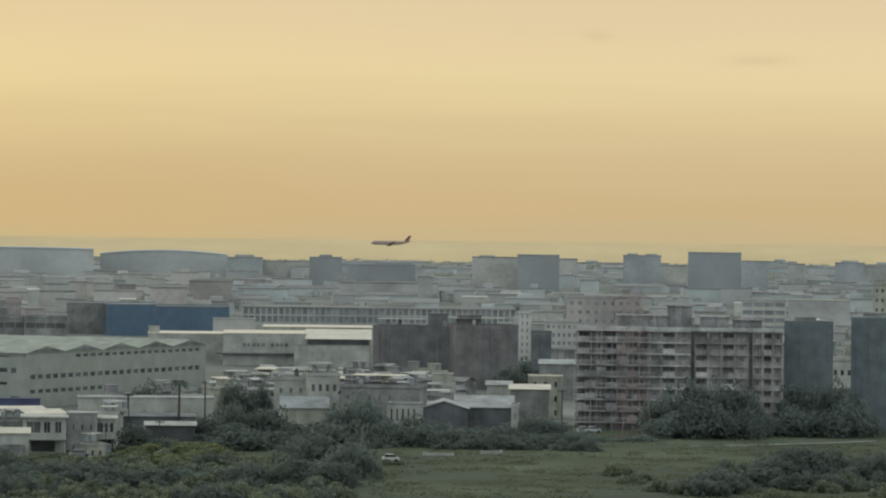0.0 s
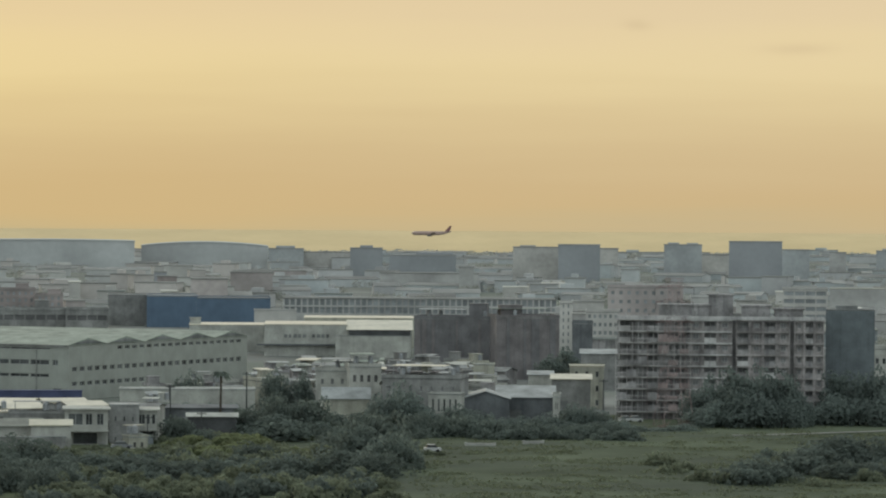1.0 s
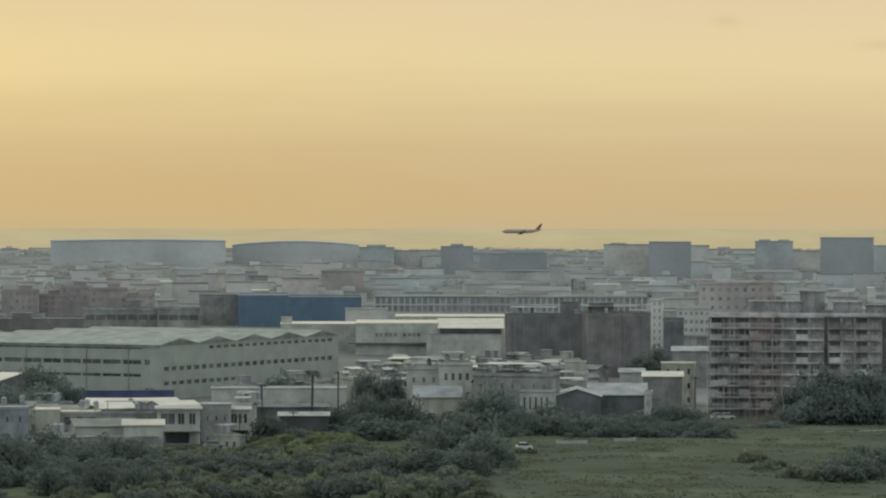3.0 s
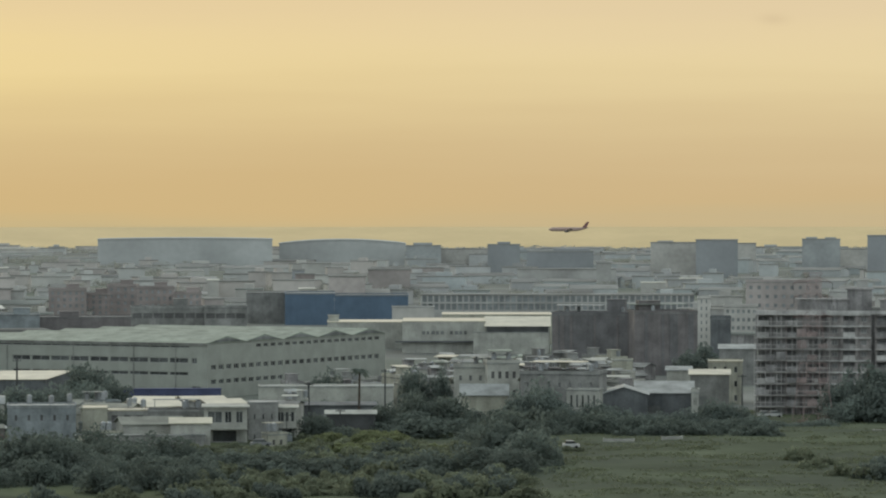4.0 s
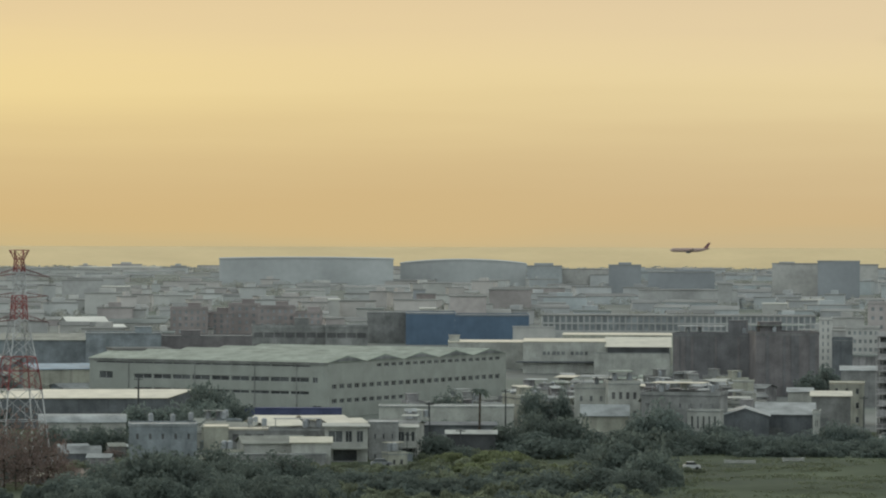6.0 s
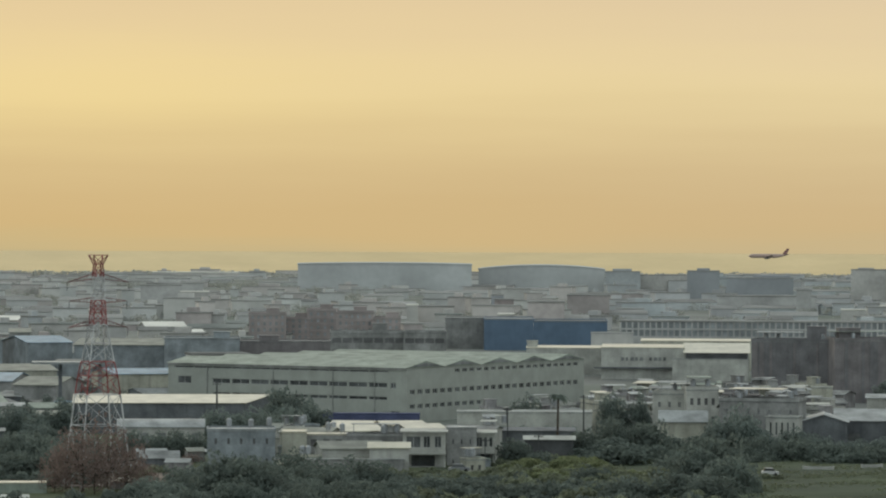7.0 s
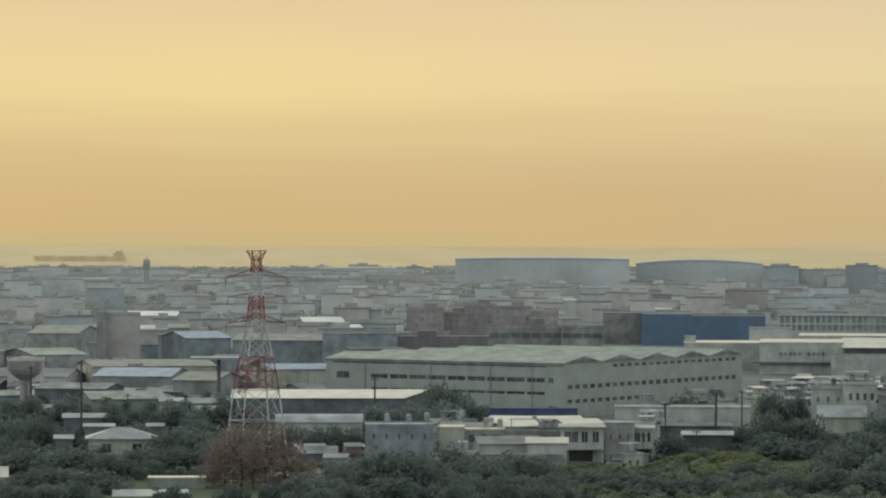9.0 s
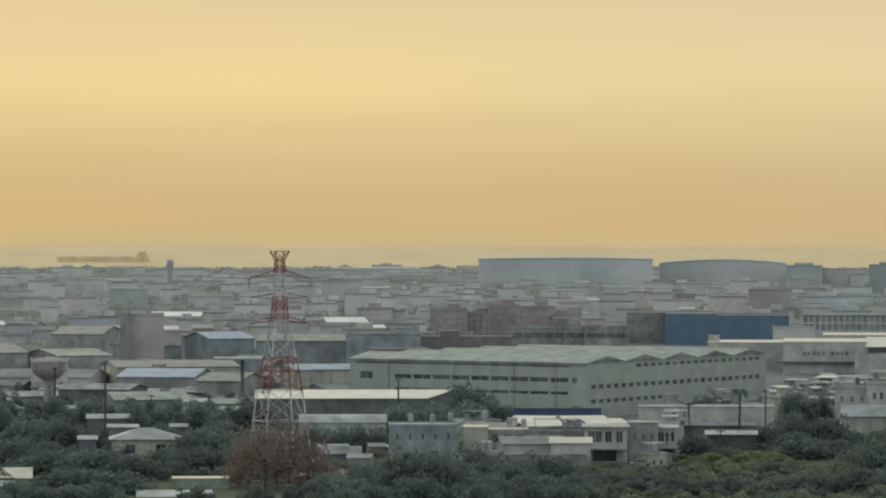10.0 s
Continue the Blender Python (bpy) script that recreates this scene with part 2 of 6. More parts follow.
def thing(name, bearing, dist, label, category, group="", turn=0.0, z=0.0):
    """An empty at a thing's foot: x to the right, y away from the balcony."""
    ob = tagged(new(name), label, category, group)
    ob.empty_display_size = 0.5
    ob.matrix_basis = Matrix.Translation(at(bearing, dist, z)) @ pose(0, 0, 0, 0, 0, turn - bearing)
    return ob


def finish(name, bm, material):
    me = bpy.data.meshes.new(name)
    bmesh.ops.recalc_face_normals(bm, faces=bm.faces)
    bm.to_mesh(me)
    bm.free()
    for m in (material if isinstance(material, (list, tuple)) else [material]):
        me.materials.append(m)
    return me


def part(name, bm, material, parent, label=""):
    return part_of(name, finish(name, bm, material), parent, label)


def part_of(name, me, parent, label="", loc=None):
    ob = new(name, me)
    ob.parent = parent
    if loc is not None:
        ob.location = loc
    return tagged(ob, label)


def box(bm, x0, x1, y0, y1, z0, z1, mi=0):
    v = [bm.verts.new((x, y, z)) for z in (z0, z1) for y in (y0, y1) for x in (x0, x1)]
    for q in ((0, 2, 3, 1), (4, 5, 7, 6), (0, 1, 5, 4), (2, 6, 7, 3), (0, 4, 6, 2), (1, 3, 7, 5)):
        bm.faces.new([v[i] for i in q]).material_index = mi


def ring(bm, x0, x1, y0, y1, t, z0, z1):
    """A closed low wall round a rectangle, as one piece."""
    loops = []
    for k, z in ((0, z0), (0, z1), (t, z1), (t, z0)):
        loops.append([bm.verts.new(p) for p in ((x0 + k, y0 + k, z), (x1 - k, y0 + k, z), (x1 - k, y1 - k, z), (x0 + k, y1 - k, z))])
    for a in range(4):
        p, q = loops[a], loops[(a + 1) % 4]
        for i in range(4):
            bm.faces.new((p[i], p[(i + 1) % 4], q[(i + 1) % 4], q[i]))


def prism(bm, outline, y0, y1, mi=0):
    """An outline of (x, z) drawn through from y0 to y1."""
    a = [bm.verts.new((x, y0, z)) for x, z in outline]
    b = [bm.verts.new((x, y1, z)) for x, z in outline]
    n = len(a)
    bm.faces.new(a[::-1]).material_index = mi
    bm.faces.new(b).material_index = mi
    for i in range(n):
        bm.faces.new((a[i], a[(i + 1) % n], b[(i + 1) % n], b[i])).material_index = mi


def prism_x(bm, outline, x0, x1, mi=0, skew=0.0):
    """An outline of (y, z) drawn through from x0 to x1; skew slants the far end."""
    a = [bm.verts.new((x0, y, z)) for y, z in outline]
    b = [bm.verts.new((x1 + skew * y, y, z)) for y, z in outline]
    n = len(a)
    bm.faces.new(a).material_index = mi
    bm.faces.new(b[::-1]).material_index = mi
    for i in range(n):
        bm.faces.new((a[i], b[i], b[(i + 1) % n], a[(i + 1) % n])).material_index = mi


def bar(bm, a, b, r, sides=4, r2=None, mi=0):
    """A straight member from a to b."""
    a, b = Vector(a), Vector(b)
    d = (b - a).normalized()
    u = d.orthogonal().normalized()
    v = d.cross(u)
    r2 = r if r2 is None else r2
    rings = []
    for p, rr in ((a, r), (b, r2)):
        rings.append([bm.verts.new(p + rr * (math.cos(k * math.tau / sides + 0.785) * u + math.sin(k * math.tau / sides + 0.785) * v)) for k in range(sides)])
    for k in range(sides):
        bm.faces.new((rings[0][k], rings[0][(k + 1) % sides], rings[1][(k + 1) % sides], rings[1][k])).material_index = mi
    bm.faces.new(rings[0][::-1]).material_index = mi
    bm.faces.new(rings[1]).material_index = mi


def pierced(bm, x0, x1, z0, z1, holes, y0=0.0, y1=0.3):
    """A wall in the xz plane with real openings (x0, x1, z0, z1)."""
    xs = sorted({x0, x1, *[v for h in holes for v in h[:2]]})
    zs = sorted({z0, z1, *[v for h in holes for v in h[2:]]})
    for i in range(len(zs) - 1):
        run = None
        for j in range(len(xs) - 1):
            cx, cz = (xs[j] + xs[j + 1]) / 2, (zs[i] + zs[i + 1]) / 2
            solid = not any(h[0] < cx < h[1] and h[2] < cz < h[3] for h in holes)
            if solid and run is None:
                run = xs[j]
            if run is not None and (not solid or j == len(xs) - 2):
                box(bm, run, xs[j + 1] if solid else xs[j], y0, y1, zs[i], zs[i + 1])
                run = None


PANES = {}


def pane(w, h, glass=None):
    """A window: frame, mullion and glass, its middle at the origin; shared by all windows of that size."""
    glass = glass or M_GLASS
    key = (round(w, 2), round(h, 2), glass.name)
    if key not in PANES:
        bm = bmesh.new()
        f = min(0.09, w * 0.08)
        xs = [-w / 2, -w / 2 + f, -f / 2, f / 2, w / 2 - f, w / 2] if w > 1.0 else [-w / 2, -w / 2 + f, w / 2 - f, w / 2]
        zs = [-h / 2, -h / 2 + f, h / 2 - f, h / 2]
        g = [[bm.verts.new((x, 0, z)) for x in xs] for z in zs]
        for r in range(3):
            for c in range(len(xs) - 1):
                q = (g[r][c], g[r][c + 1], g[r + 1][c + 1], g[r + 1][c])
                if r == 1 and c % 2 == 1:
                    deep = [bm.verts.new(v.co + Vector((0, 0.05, 0))) for v in q]
                    bm.faces.new(deep).material_index = 0
                    for k in range(4):
                        bm.faces.new((q[k], q[(k + 1) % 4], deep[(k + 1) % 4], deep[k])).material_index = 1
                else:
                    bm.faces.new(q).material_index = 1
        PANES[key] = finish("window", bm, [glass, M_FRAME if glass.name in ("dark_window_glass", "dusty_new_glass") else glass])
    return PANES[key]


def holes_grid(x0, x1, z0, storey, floors, bays, fw, fh, sill):
    bw = (x1 - x0) / bays
    return [(x0 + (i + 0.5 - fw / 2) * bw, x0 + (i + 0.5 + fw / 2) * bw, z0 + k * storey + sill, z0 + k * storey + sill + fh)
            for k in range(floors) for i in range(bays)]


def building(name, b, D, w, d, h, label, category="building", wall=None, roof=None, floors=0, bays=0, fw=0.5, fh=1.4, sill=0.9,
             storey=None, parapet=0.7, hut=None, tanks=0, turn=0.0, group="", side=0, holes=None, depth=0.25, glass=None, shelter=False):
    """A flat-roofed building with real window openings in its front, a parapet, and what stands on its roof."""
    wall, roof = wall or M_GREYWALL, roof or M_ROOF_GREY
    ob = thing(name, b, D, label, category, group, turn)
    if floors:
        storey = storey or h / floors
        if holes is None:
            holes = holes_grid(-w / 2 + 0.4, w / 2 - 0.4, 0, storey, floors, bays, fw, fh, sill)
    holes = holes or []
    bm = bmesh.new()
    pierced(bm, -w / 2, w / 2, 0, h, holes, 0, depth)
    box(bm, -w / 2, w / 2, depth, d, 0, h - 0.05)
    part("wall", bm, wall, ob)
    for x0, x1, z0, z1 in holes:
        part_of("window", pane(x1 - x0, z1 - z0, glass), ob, "", ((x0 + x1) / 2, depth - 0.08, (z0 + z1) / 2))
    if side and floors:
        for s in (-1, 1):
            for k in range(floors):
                for i in range(side):
                    o = part_of("window", pane(1.2, fh), ob, "", (s * (w / 2 + 0.005), d * (i + 0.5) / side, k * storey + sill + fh / 2))
                    o.rotation_euler = (0, 0, s * math.pi / 2)
    bm = bmesh.new()
    o = 0.12
    box(bm, -w / 2 - o, w / 2 + o, -o, d + o, h, h + 0.18)
    part("roof", bm, roof, ob)
    if parapet:
        bm = bmesh.new()
        ring(bm, -w / 2 - o, w / 2 + o, -o, d + o, 0.22, h + 0.18, h + 0.18 + parapet)
        part("parapet", bm, wall, ob)
    if hut:
        hx, hw, hd, hh = hut
        bm = bmesh.new()
        box(bm, hx - hw / 2, hx + hw / 2, d * 0.3, d * 0.3 + hd, h + 0.18, h + 0.18 + hh)
        box(bm, hx - hw / 2 - 0.2, hx + hw / 2 + 0.2, d * 0.3 - 0.2, d * 0.3 + hd + 0.2, h + 0.18 + hh, h + 0.38 + hh)
        part("stair_house", bm, wall, ob)
    if shelter:
        sw, sd, sh = w * RND.uniform(0.4, 0.85), d * RND.uniform(0.35, 0.7), RND.uniform(1.9, 2.6)
        x0, y0 = RND.uniform(-w / 2, w / 2 - sw), RND.uniform(0.2, d - sd - 0.2)
        z0, up = h + 0.18, RND.uniform(-0.1, 0.5)
        for px, py in ((x0, y0), (x0 + sw, y0), (x0, y0 + sd), (x0 + sw, y0 + sd)):
            bm = bmesh.new()
            bar(bm, (px, py, z0), (px, py, z0 + sh), 0.06)
            part("post", bm, M_STEEL, ob)
        bm = bmesh.new()
        prism_x(bm, [(y0 - 0.4, z0 + sh), (y0 + sd + 0.4, z0 + sh + up), (y0 + sd + 0.4, z0 + sh + up + 0.1), (y0 - 0.4, z0 + sh + 0.1)], x0 - 0.4, x0 + sw + 0.4)
        # cream and white sheets put the low sun's glints on metal into colour
        part("roof_shelter", bm, RND.choice([M_ROOF_PALE, M_ROOF_GREEN, M_ROOF_GREY, M_ROOF_CREAM, M_ROOF_PALE, M_WHITE]), ob)
    for i in range(tanks):
        x, y = RND.uniform(-w * 0.42, w * 0.42), RND.uniform(d * 0.15, d * 0.85)
        part_of("water_tank", tank_mesh(), ob, "", (x, y, h + 0.18))
    return ob


def tank_mesh():
    if "tank" not in PANES:
        bm = bmesh.new()
        for a in (0.3, 2.4, 4.5):
            bar(bm, (0.4 * math.cos(a), 0.4 * math.sin(a), 0), (0.4 * math.cos(a), 0.4 * math.sin(a), 0.6), 0.05)
        bar(bm, (0, 0, 0.6), (0, 0, 1.9), 0.55, 10)
        bar(bm, (0, 0, 1.9), (0, 0, 2.15), 0.55, 10, 0.12)
        PANES["tank"] = finish("water_tank", bm, M_STEEL)
    return PANES["tank"]


def shed(name, b, D, w, d, eave, ridge, label, category="shed", wall=None, roof=None, along="x", turn=0.0, group="", door=True, over=0.4, skew=0.0):
    """A pitched-roof shed; its ridge runs along x (eaves to the balcony) or along y (gable to the balcony)."""
    wall, roof = wall or M_GREYWALL, roof or M_ROOF_PALE
    ob = thing(name, b, D, label, category, group, turn)
    bm = bmesh.new()
    if along == "x":
        prism_x(bm, [(0, 0), (d, 0), (d, eave), (d / 2, ridge), (0, eave)], -w / 2, w / 2, skew=skew)
    else:
        prism(bm, [(-w / 2, 0), (w / 2, 0), (w / 2, eave), (0, ridge), (-w / 2, eave)], 0, d)
    part("wall", bm, wall, ob)
    bm = bmesh.new()
    k, t = 0.03, 0.14
    half = d / 2 if along == "x" else w / 2
    ze = eave - (ridge - eave) / half * over + k
    if along == "x":
        prism_x(bm, [(-over, ze), (d / 2, ridge + k), (d + over, ze), (d + over, ze + t), (d / 2, ridge + k + t), (-over, ze + t)], -w / 2 - over, w / 2 + over, skew=skew)
    else:
        prism(bm, [(-w / 2 - over, ze), (0, ridge + k), (w / 2 + over, ze), (w / 2 + over, ze + t), (0, ridge + k + t), (-w / 2 - over, ze + t)], -over, d + over)
    part("roof", bm, roof, ob)
    if door:
        bm = bmesh.new()
        dw, dh = min(4.0, w * 0.22), min(3.6, eave * 0.72)
        x = -w * 0.18
        box(bm, x - dw / 2, x + dw / 2, -0.06, -0.003, 0, dh)
        part("roller_door", bm, M_ROOF_GREY, ob)
    return ob


# ---- ground, meadow, road, sea ----
def fan(name, material, r0, r1, b0, b1, nb, nr, height, label, category):
    """A sheet between two distances and two bearings."""
    vs, fs = [], []
    for i in range(nr + 1):
        r = r0 * (r1 / r0) ** (i / nr)
        for j in range(nb + 1):
            p = at(b0 + (b1 - b0) * j / nb, r)
            vs.append((p.x, p.y, height(p.x, p.y, r)))
    for i in range(nr):
        for j in range(nb):
            a = i * (nb + 1) + j
            fs.append((a, a + 1, a + nb + 2, a + nb + 1))
    me = bpy.data.meshes.new(name)
    me.from_pydata(vs, [], fs)
    me.polygons.foreach_set("use_smooth", [True] * len(fs))
    me.materials.append(material)
    return tagged(new(name, me), label, category, kind="structure")


M_GROUND = mat("dusty_town_ground", (0.184, 0.19, 0.177), rough=0.95, vary=0.2, scale=0.012, fine=0.12, second=(0.14, 0.155, 0.13), spec=0.05)
M_SCRUB = mat("scrub_ground", (0.08, 0.092, 0.064), rough=0.95, vary=0.25, scale=0.05, fine=0.6, second=(0.092, 0.106, 0.06), spec=0.03)
# the warm sky haze over the water is put into its base colour
M_SEA = mat("haze_tinted_sea", (0.55, 0.425, 0.235), rough=0.85, spec=0.1, vary=0.04, scale=0.01, fine=0.1, bump=0.05)


def bumps(x, y, r):
    return 0.9 * noise.noise(Vector((x * 0.02, y * 0.02, 3))) + 0.3 * noise.noise(Vector((x * 0.09, y * 0.09, 5)))


# one ground sheet from under the balcony to the shore
gv, gf = [], []
RINGS = [0, 300, 600, 700, 800, 900, 1000, 1300, 1800, 2500, 3500, 4300, 4765]
for r in RINGS:
    for j in range(73):
        p = at(j * 5, r)
        gv.append((p.x, p.y, 0.0))
for i in range(len(RINGS) - 1):
    for j in range(72):
        a = i * 73 + j
        gf.append((a, a + 1, a + 74, a + 73))
gm = bpy.data.meshes.new("ground")
gm.from_pydata(gv, [], gf)
gm.materials.append(M_GROUND)
tagged(new("ground", gm), "dusty grey-green flat ground under the whole town", "ground", kind="structure")
fan("scrubland", M_SCRUB, 480, 905, -9, 17, 90, 40, lambda x, y, r: 0.75 + 0.3 * bumps(x, y, r) - (3 if r > 880 else 0), "dark green overgrown scrubland in front of the houses", "scrubland")
fan("meadow", M_GRASS, 490, 868, 6.3, 17, 90, 44, lambda x, y, r: 1.25 + 0.3 * bumps(x, y, r) - (3 if r > 845 else 0) - 2.0 * max(0, 7.0 - math.degrees(math.atan2(x, y))), "olive green rough meadow before the apartment blocks", "meadow")
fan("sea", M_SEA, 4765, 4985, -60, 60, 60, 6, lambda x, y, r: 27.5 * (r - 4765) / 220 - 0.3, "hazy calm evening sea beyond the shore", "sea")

M_EARTH = mat("bare_brown_earth", (0.17, 0.14, 0.12), rough=0.95, vary=0.3, scale=0.15, fine=1.2, second=(0.11, 0.105, 0.085), spec=0.03)
fan("yard", M_EARTH, 690, 768, -2.9, -1.0, 24, 12, lambda x, y, r: 0.98 + 0.3 * bumps(x, y, r), "bare brown earth yard round the pylon", "yard")

# a pale track across the meadow
tv, tf = [], []
for i in range(31):
    s = i / 30
    b, D = 11.9 + 4.6 * s, 787 + 58 * s ** 1.4
    for dd in (0, 2.2 + 1.6 * s):
        p = at(b, D + dd)
        tv.append((p.x, p.y, 1.36 + 0.3 * bumps(p.x, p.y, D)))
    if i:
        tf.append((2 * i - 2, 2 * i, 2 * i + 1, 2 * i - 1))
tm = bpy.data.meshes.new("track")
tm.from_pydata(tv, [], tf)
tm.materials.append(M_ROAD)
tagged(new("track", tm), "pale worn track across the meadow", "track", kind="structure")


# ---- trees ----
def leaf_cloud(name, rng, lobes, count, size, leaf, flat=1.0):
    """Many small folded leaf sprays on the skin and inside of lumpy lobes, shaded as rounded masses."""
    vs, fs, ns = [], [], []
    total = sum(l[3] ** 2 for l in lobes)
    for cx, cy, cz, r in lobes:
        for _ in range(int(count * r * r / total)):
            d = Vector((rng.gauss(0, 1), rng.gauss(0, 1), rng.gauss(0, 1))).normalized()
            rr = r * (0.72 + 0.32 * rng.random() ** 0.7)
            p = Vector((cx, cy, cz)) + Vector((d.x * rr, d.y * rr, d.z * rr * flat))
            s = size * rng.uniform(0.6, 1.4)
            n = (d + 0.5 * Vector((rng.gauss(0, 1), rng.gauss(0, 1), rng.gauss(0, 1)))).normalized()
            if n.dot(d) < 0:
                n = -n
            u = n.orthogonal().normalized()
            u = (Matrix.Rotation(rng.uniform(0, 6.28), 3, n) @ u)
            v = n.cross(u)
            k = len(vs)
            vs += [p - u * s, p - v * s * 0.5 + n * s * 0.25, p + u * s, p + v * s * 0.5 - n * s * 0.2]
            fs += [(k, k + 1, k + 2), (k, k + 2, k + 3)]
            out = Vector((d.x, d.y, d.z / flat)).normalized()
            ns += [(out * 0.9 + n * 0.1).normalized()] * 6
    me = bpy.data.meshes.new(name)
    me.from_pydata(vs, [], fs, shade_flat=False)
    me.normals_split_custom_set(ns)
    me.materials.append(leaf)
    return me


def tree_parts(seed, height, spread, count, size, leaf, low=0.2, lobes=11):
    rng = random.Random(seed)
    ls = []
    R = spread * 0.5
    for i in range(lobes):
        reach = R * 0.86 * math.sqrt(rng.random())
        a = rng.uniform(0, math.tau)
        r = min(spread * rng.uniform(0.16, 0.27), height * 0.36)
        roof = height * (1 - 0.62 * (reach / R) ** 2) * rng.uniform(0.86, 1.0) - r * 0.8
        z = max(height * low + r * 0.5, height * low + (roof - height * low) * rng.uniform(0.15, 1.0) ** 0.7)
        ls.append((reach * math.cos(a), reach * math.sin(a), z, r))
    top = max(z + 0.75 * r for x, y, z, r in ls)
    ls = [(x, y, z * height / top, r) for x, y, z, r in ls]
    crown = leaf_cloud("crown", rng, ls, count, size, leaf, 0.8)
    bm = bmesh.new()
    th = height * max(low, 0.3) + 0.5
    bar(bm, (0, 0, -0.4), (0.05, 0, th), 0.035 * height * 0.6, 7, 0.018 * height * 0.6)
    for cx, cy, cz, r in ls:
        bar(bm, (0.04, 0, th * rng.uniform(0.55, 0.98)), (cx, cy, cz), 0.011 * height * 0.7, 5, 0.03)
    return finish("trunk", bm, M_BARK), crown


KINDS = {
    "round": [tree_parts(s, 7.6, 11.0, 2400, 0.38, M_LEAF, 0.04, 30) for s in (1, 2, 3, 4)],
    # this kind and the tall one wear the haze-lightened leaves
    "muted": [tree_parts(s, 7.6, 11.0, 2400, 0.38, M_LEAF_HAZED, 0.04, 30) for s in (2, 24, 25)],
    "tall": [tree_parts(s, 11.0, 8.0, 2300, 0.38, M_LEAF_HAZED, 0.06, 28) for s in (5, 6, 7)],
    "bush": [tree_parts(s, 2.4, 6.5, 950, 0.29, M_LEAF_OLIVE, 0.0, 18) for s in (8, 9, 10)],
    "shrub": [tree_parts(s, 2.8, 6.5, 950, 0.31, M_LEAF, 0.0, 18) for s in (14, 15)],
    "lime": [tree_parts(s, 1.9, 6.5, 950, 0.29, M_LEAF_LIME, 0.0, 18) for s in (21, 22)],
    "rust": [tree_parts(s, 7.0, 9.0, 1100, 0.2, M_LEAF_RUST, 0.08, 22) for s in (11, 12)],
}
TREE_TAGS = {
    "round": ("tree", "dark green broad bushy tree on the scrubland", "tree", "trees before the town"),
    "tall": ("tree", "tall dark green tree beside the buildings", "tree", "trees before the town"),
    "muted": ("tree", "grey-green broad tree beside the buildings, paled by haze", "tree", "trees before the town"),
    "bush": ("bush", "low olive green bush on the rough meadow", "bush", "bushes on the meadow"),
    "shrub": ("bush", "low dark green bush in the scrub", "bush", "bushes in the scrub"),
    "lime": ("bush", "low yellow-green bush on the scrubland", "bush", "bushes in the scrub"),
    "rust": ("tree", "rust brown withered tree at the foot of a pylon", "tree", "withered trees"),
}
FIRST = {}


def tree(kind, b, D, k=1.0, z=0.18, kz=None):
    v = RND.randrange(len(KINDS[kind]))
    m = Matrix.Translation(at(b, D, z)) @ pose(0, 0, 0, 0, 0, RND.uniform(0, 360)) @ Matrix.Diagonal((k, k, kz or k * RND.uniform(0.9, 1.1), 1))
    if (kind, v) not in FIRST:
        name, label, category, group = TREE_TAGS[kind]
        ob = tagged(new(name), label, category, group)
        trunk, crown = KINDS[kind][v]
        part_of("trunk", trunk, ob)
        part_of("crown", crown, ob)
        ob.matrix_basis = m
        FIRST[(kind, v)] = ob
        return ob
    src = FIRST[(kind, v)]
    keep = src.scale.copy()
    src.scale = (1, 1, 1)
    ob = copy_thing(src, m)
    src.scale = keep
    return ob


def grove(kind, b0, b1, d0, d1, n, k0=0.8, k1=1.2, z=0.18):
    for i in range(n):
        tree(kind, b0 + (b1 - b0) * (i + RND.uniform(0.1, 0.9)) / n, RND.uniform(d0, d1), RND.uniform(k0, k1), z)


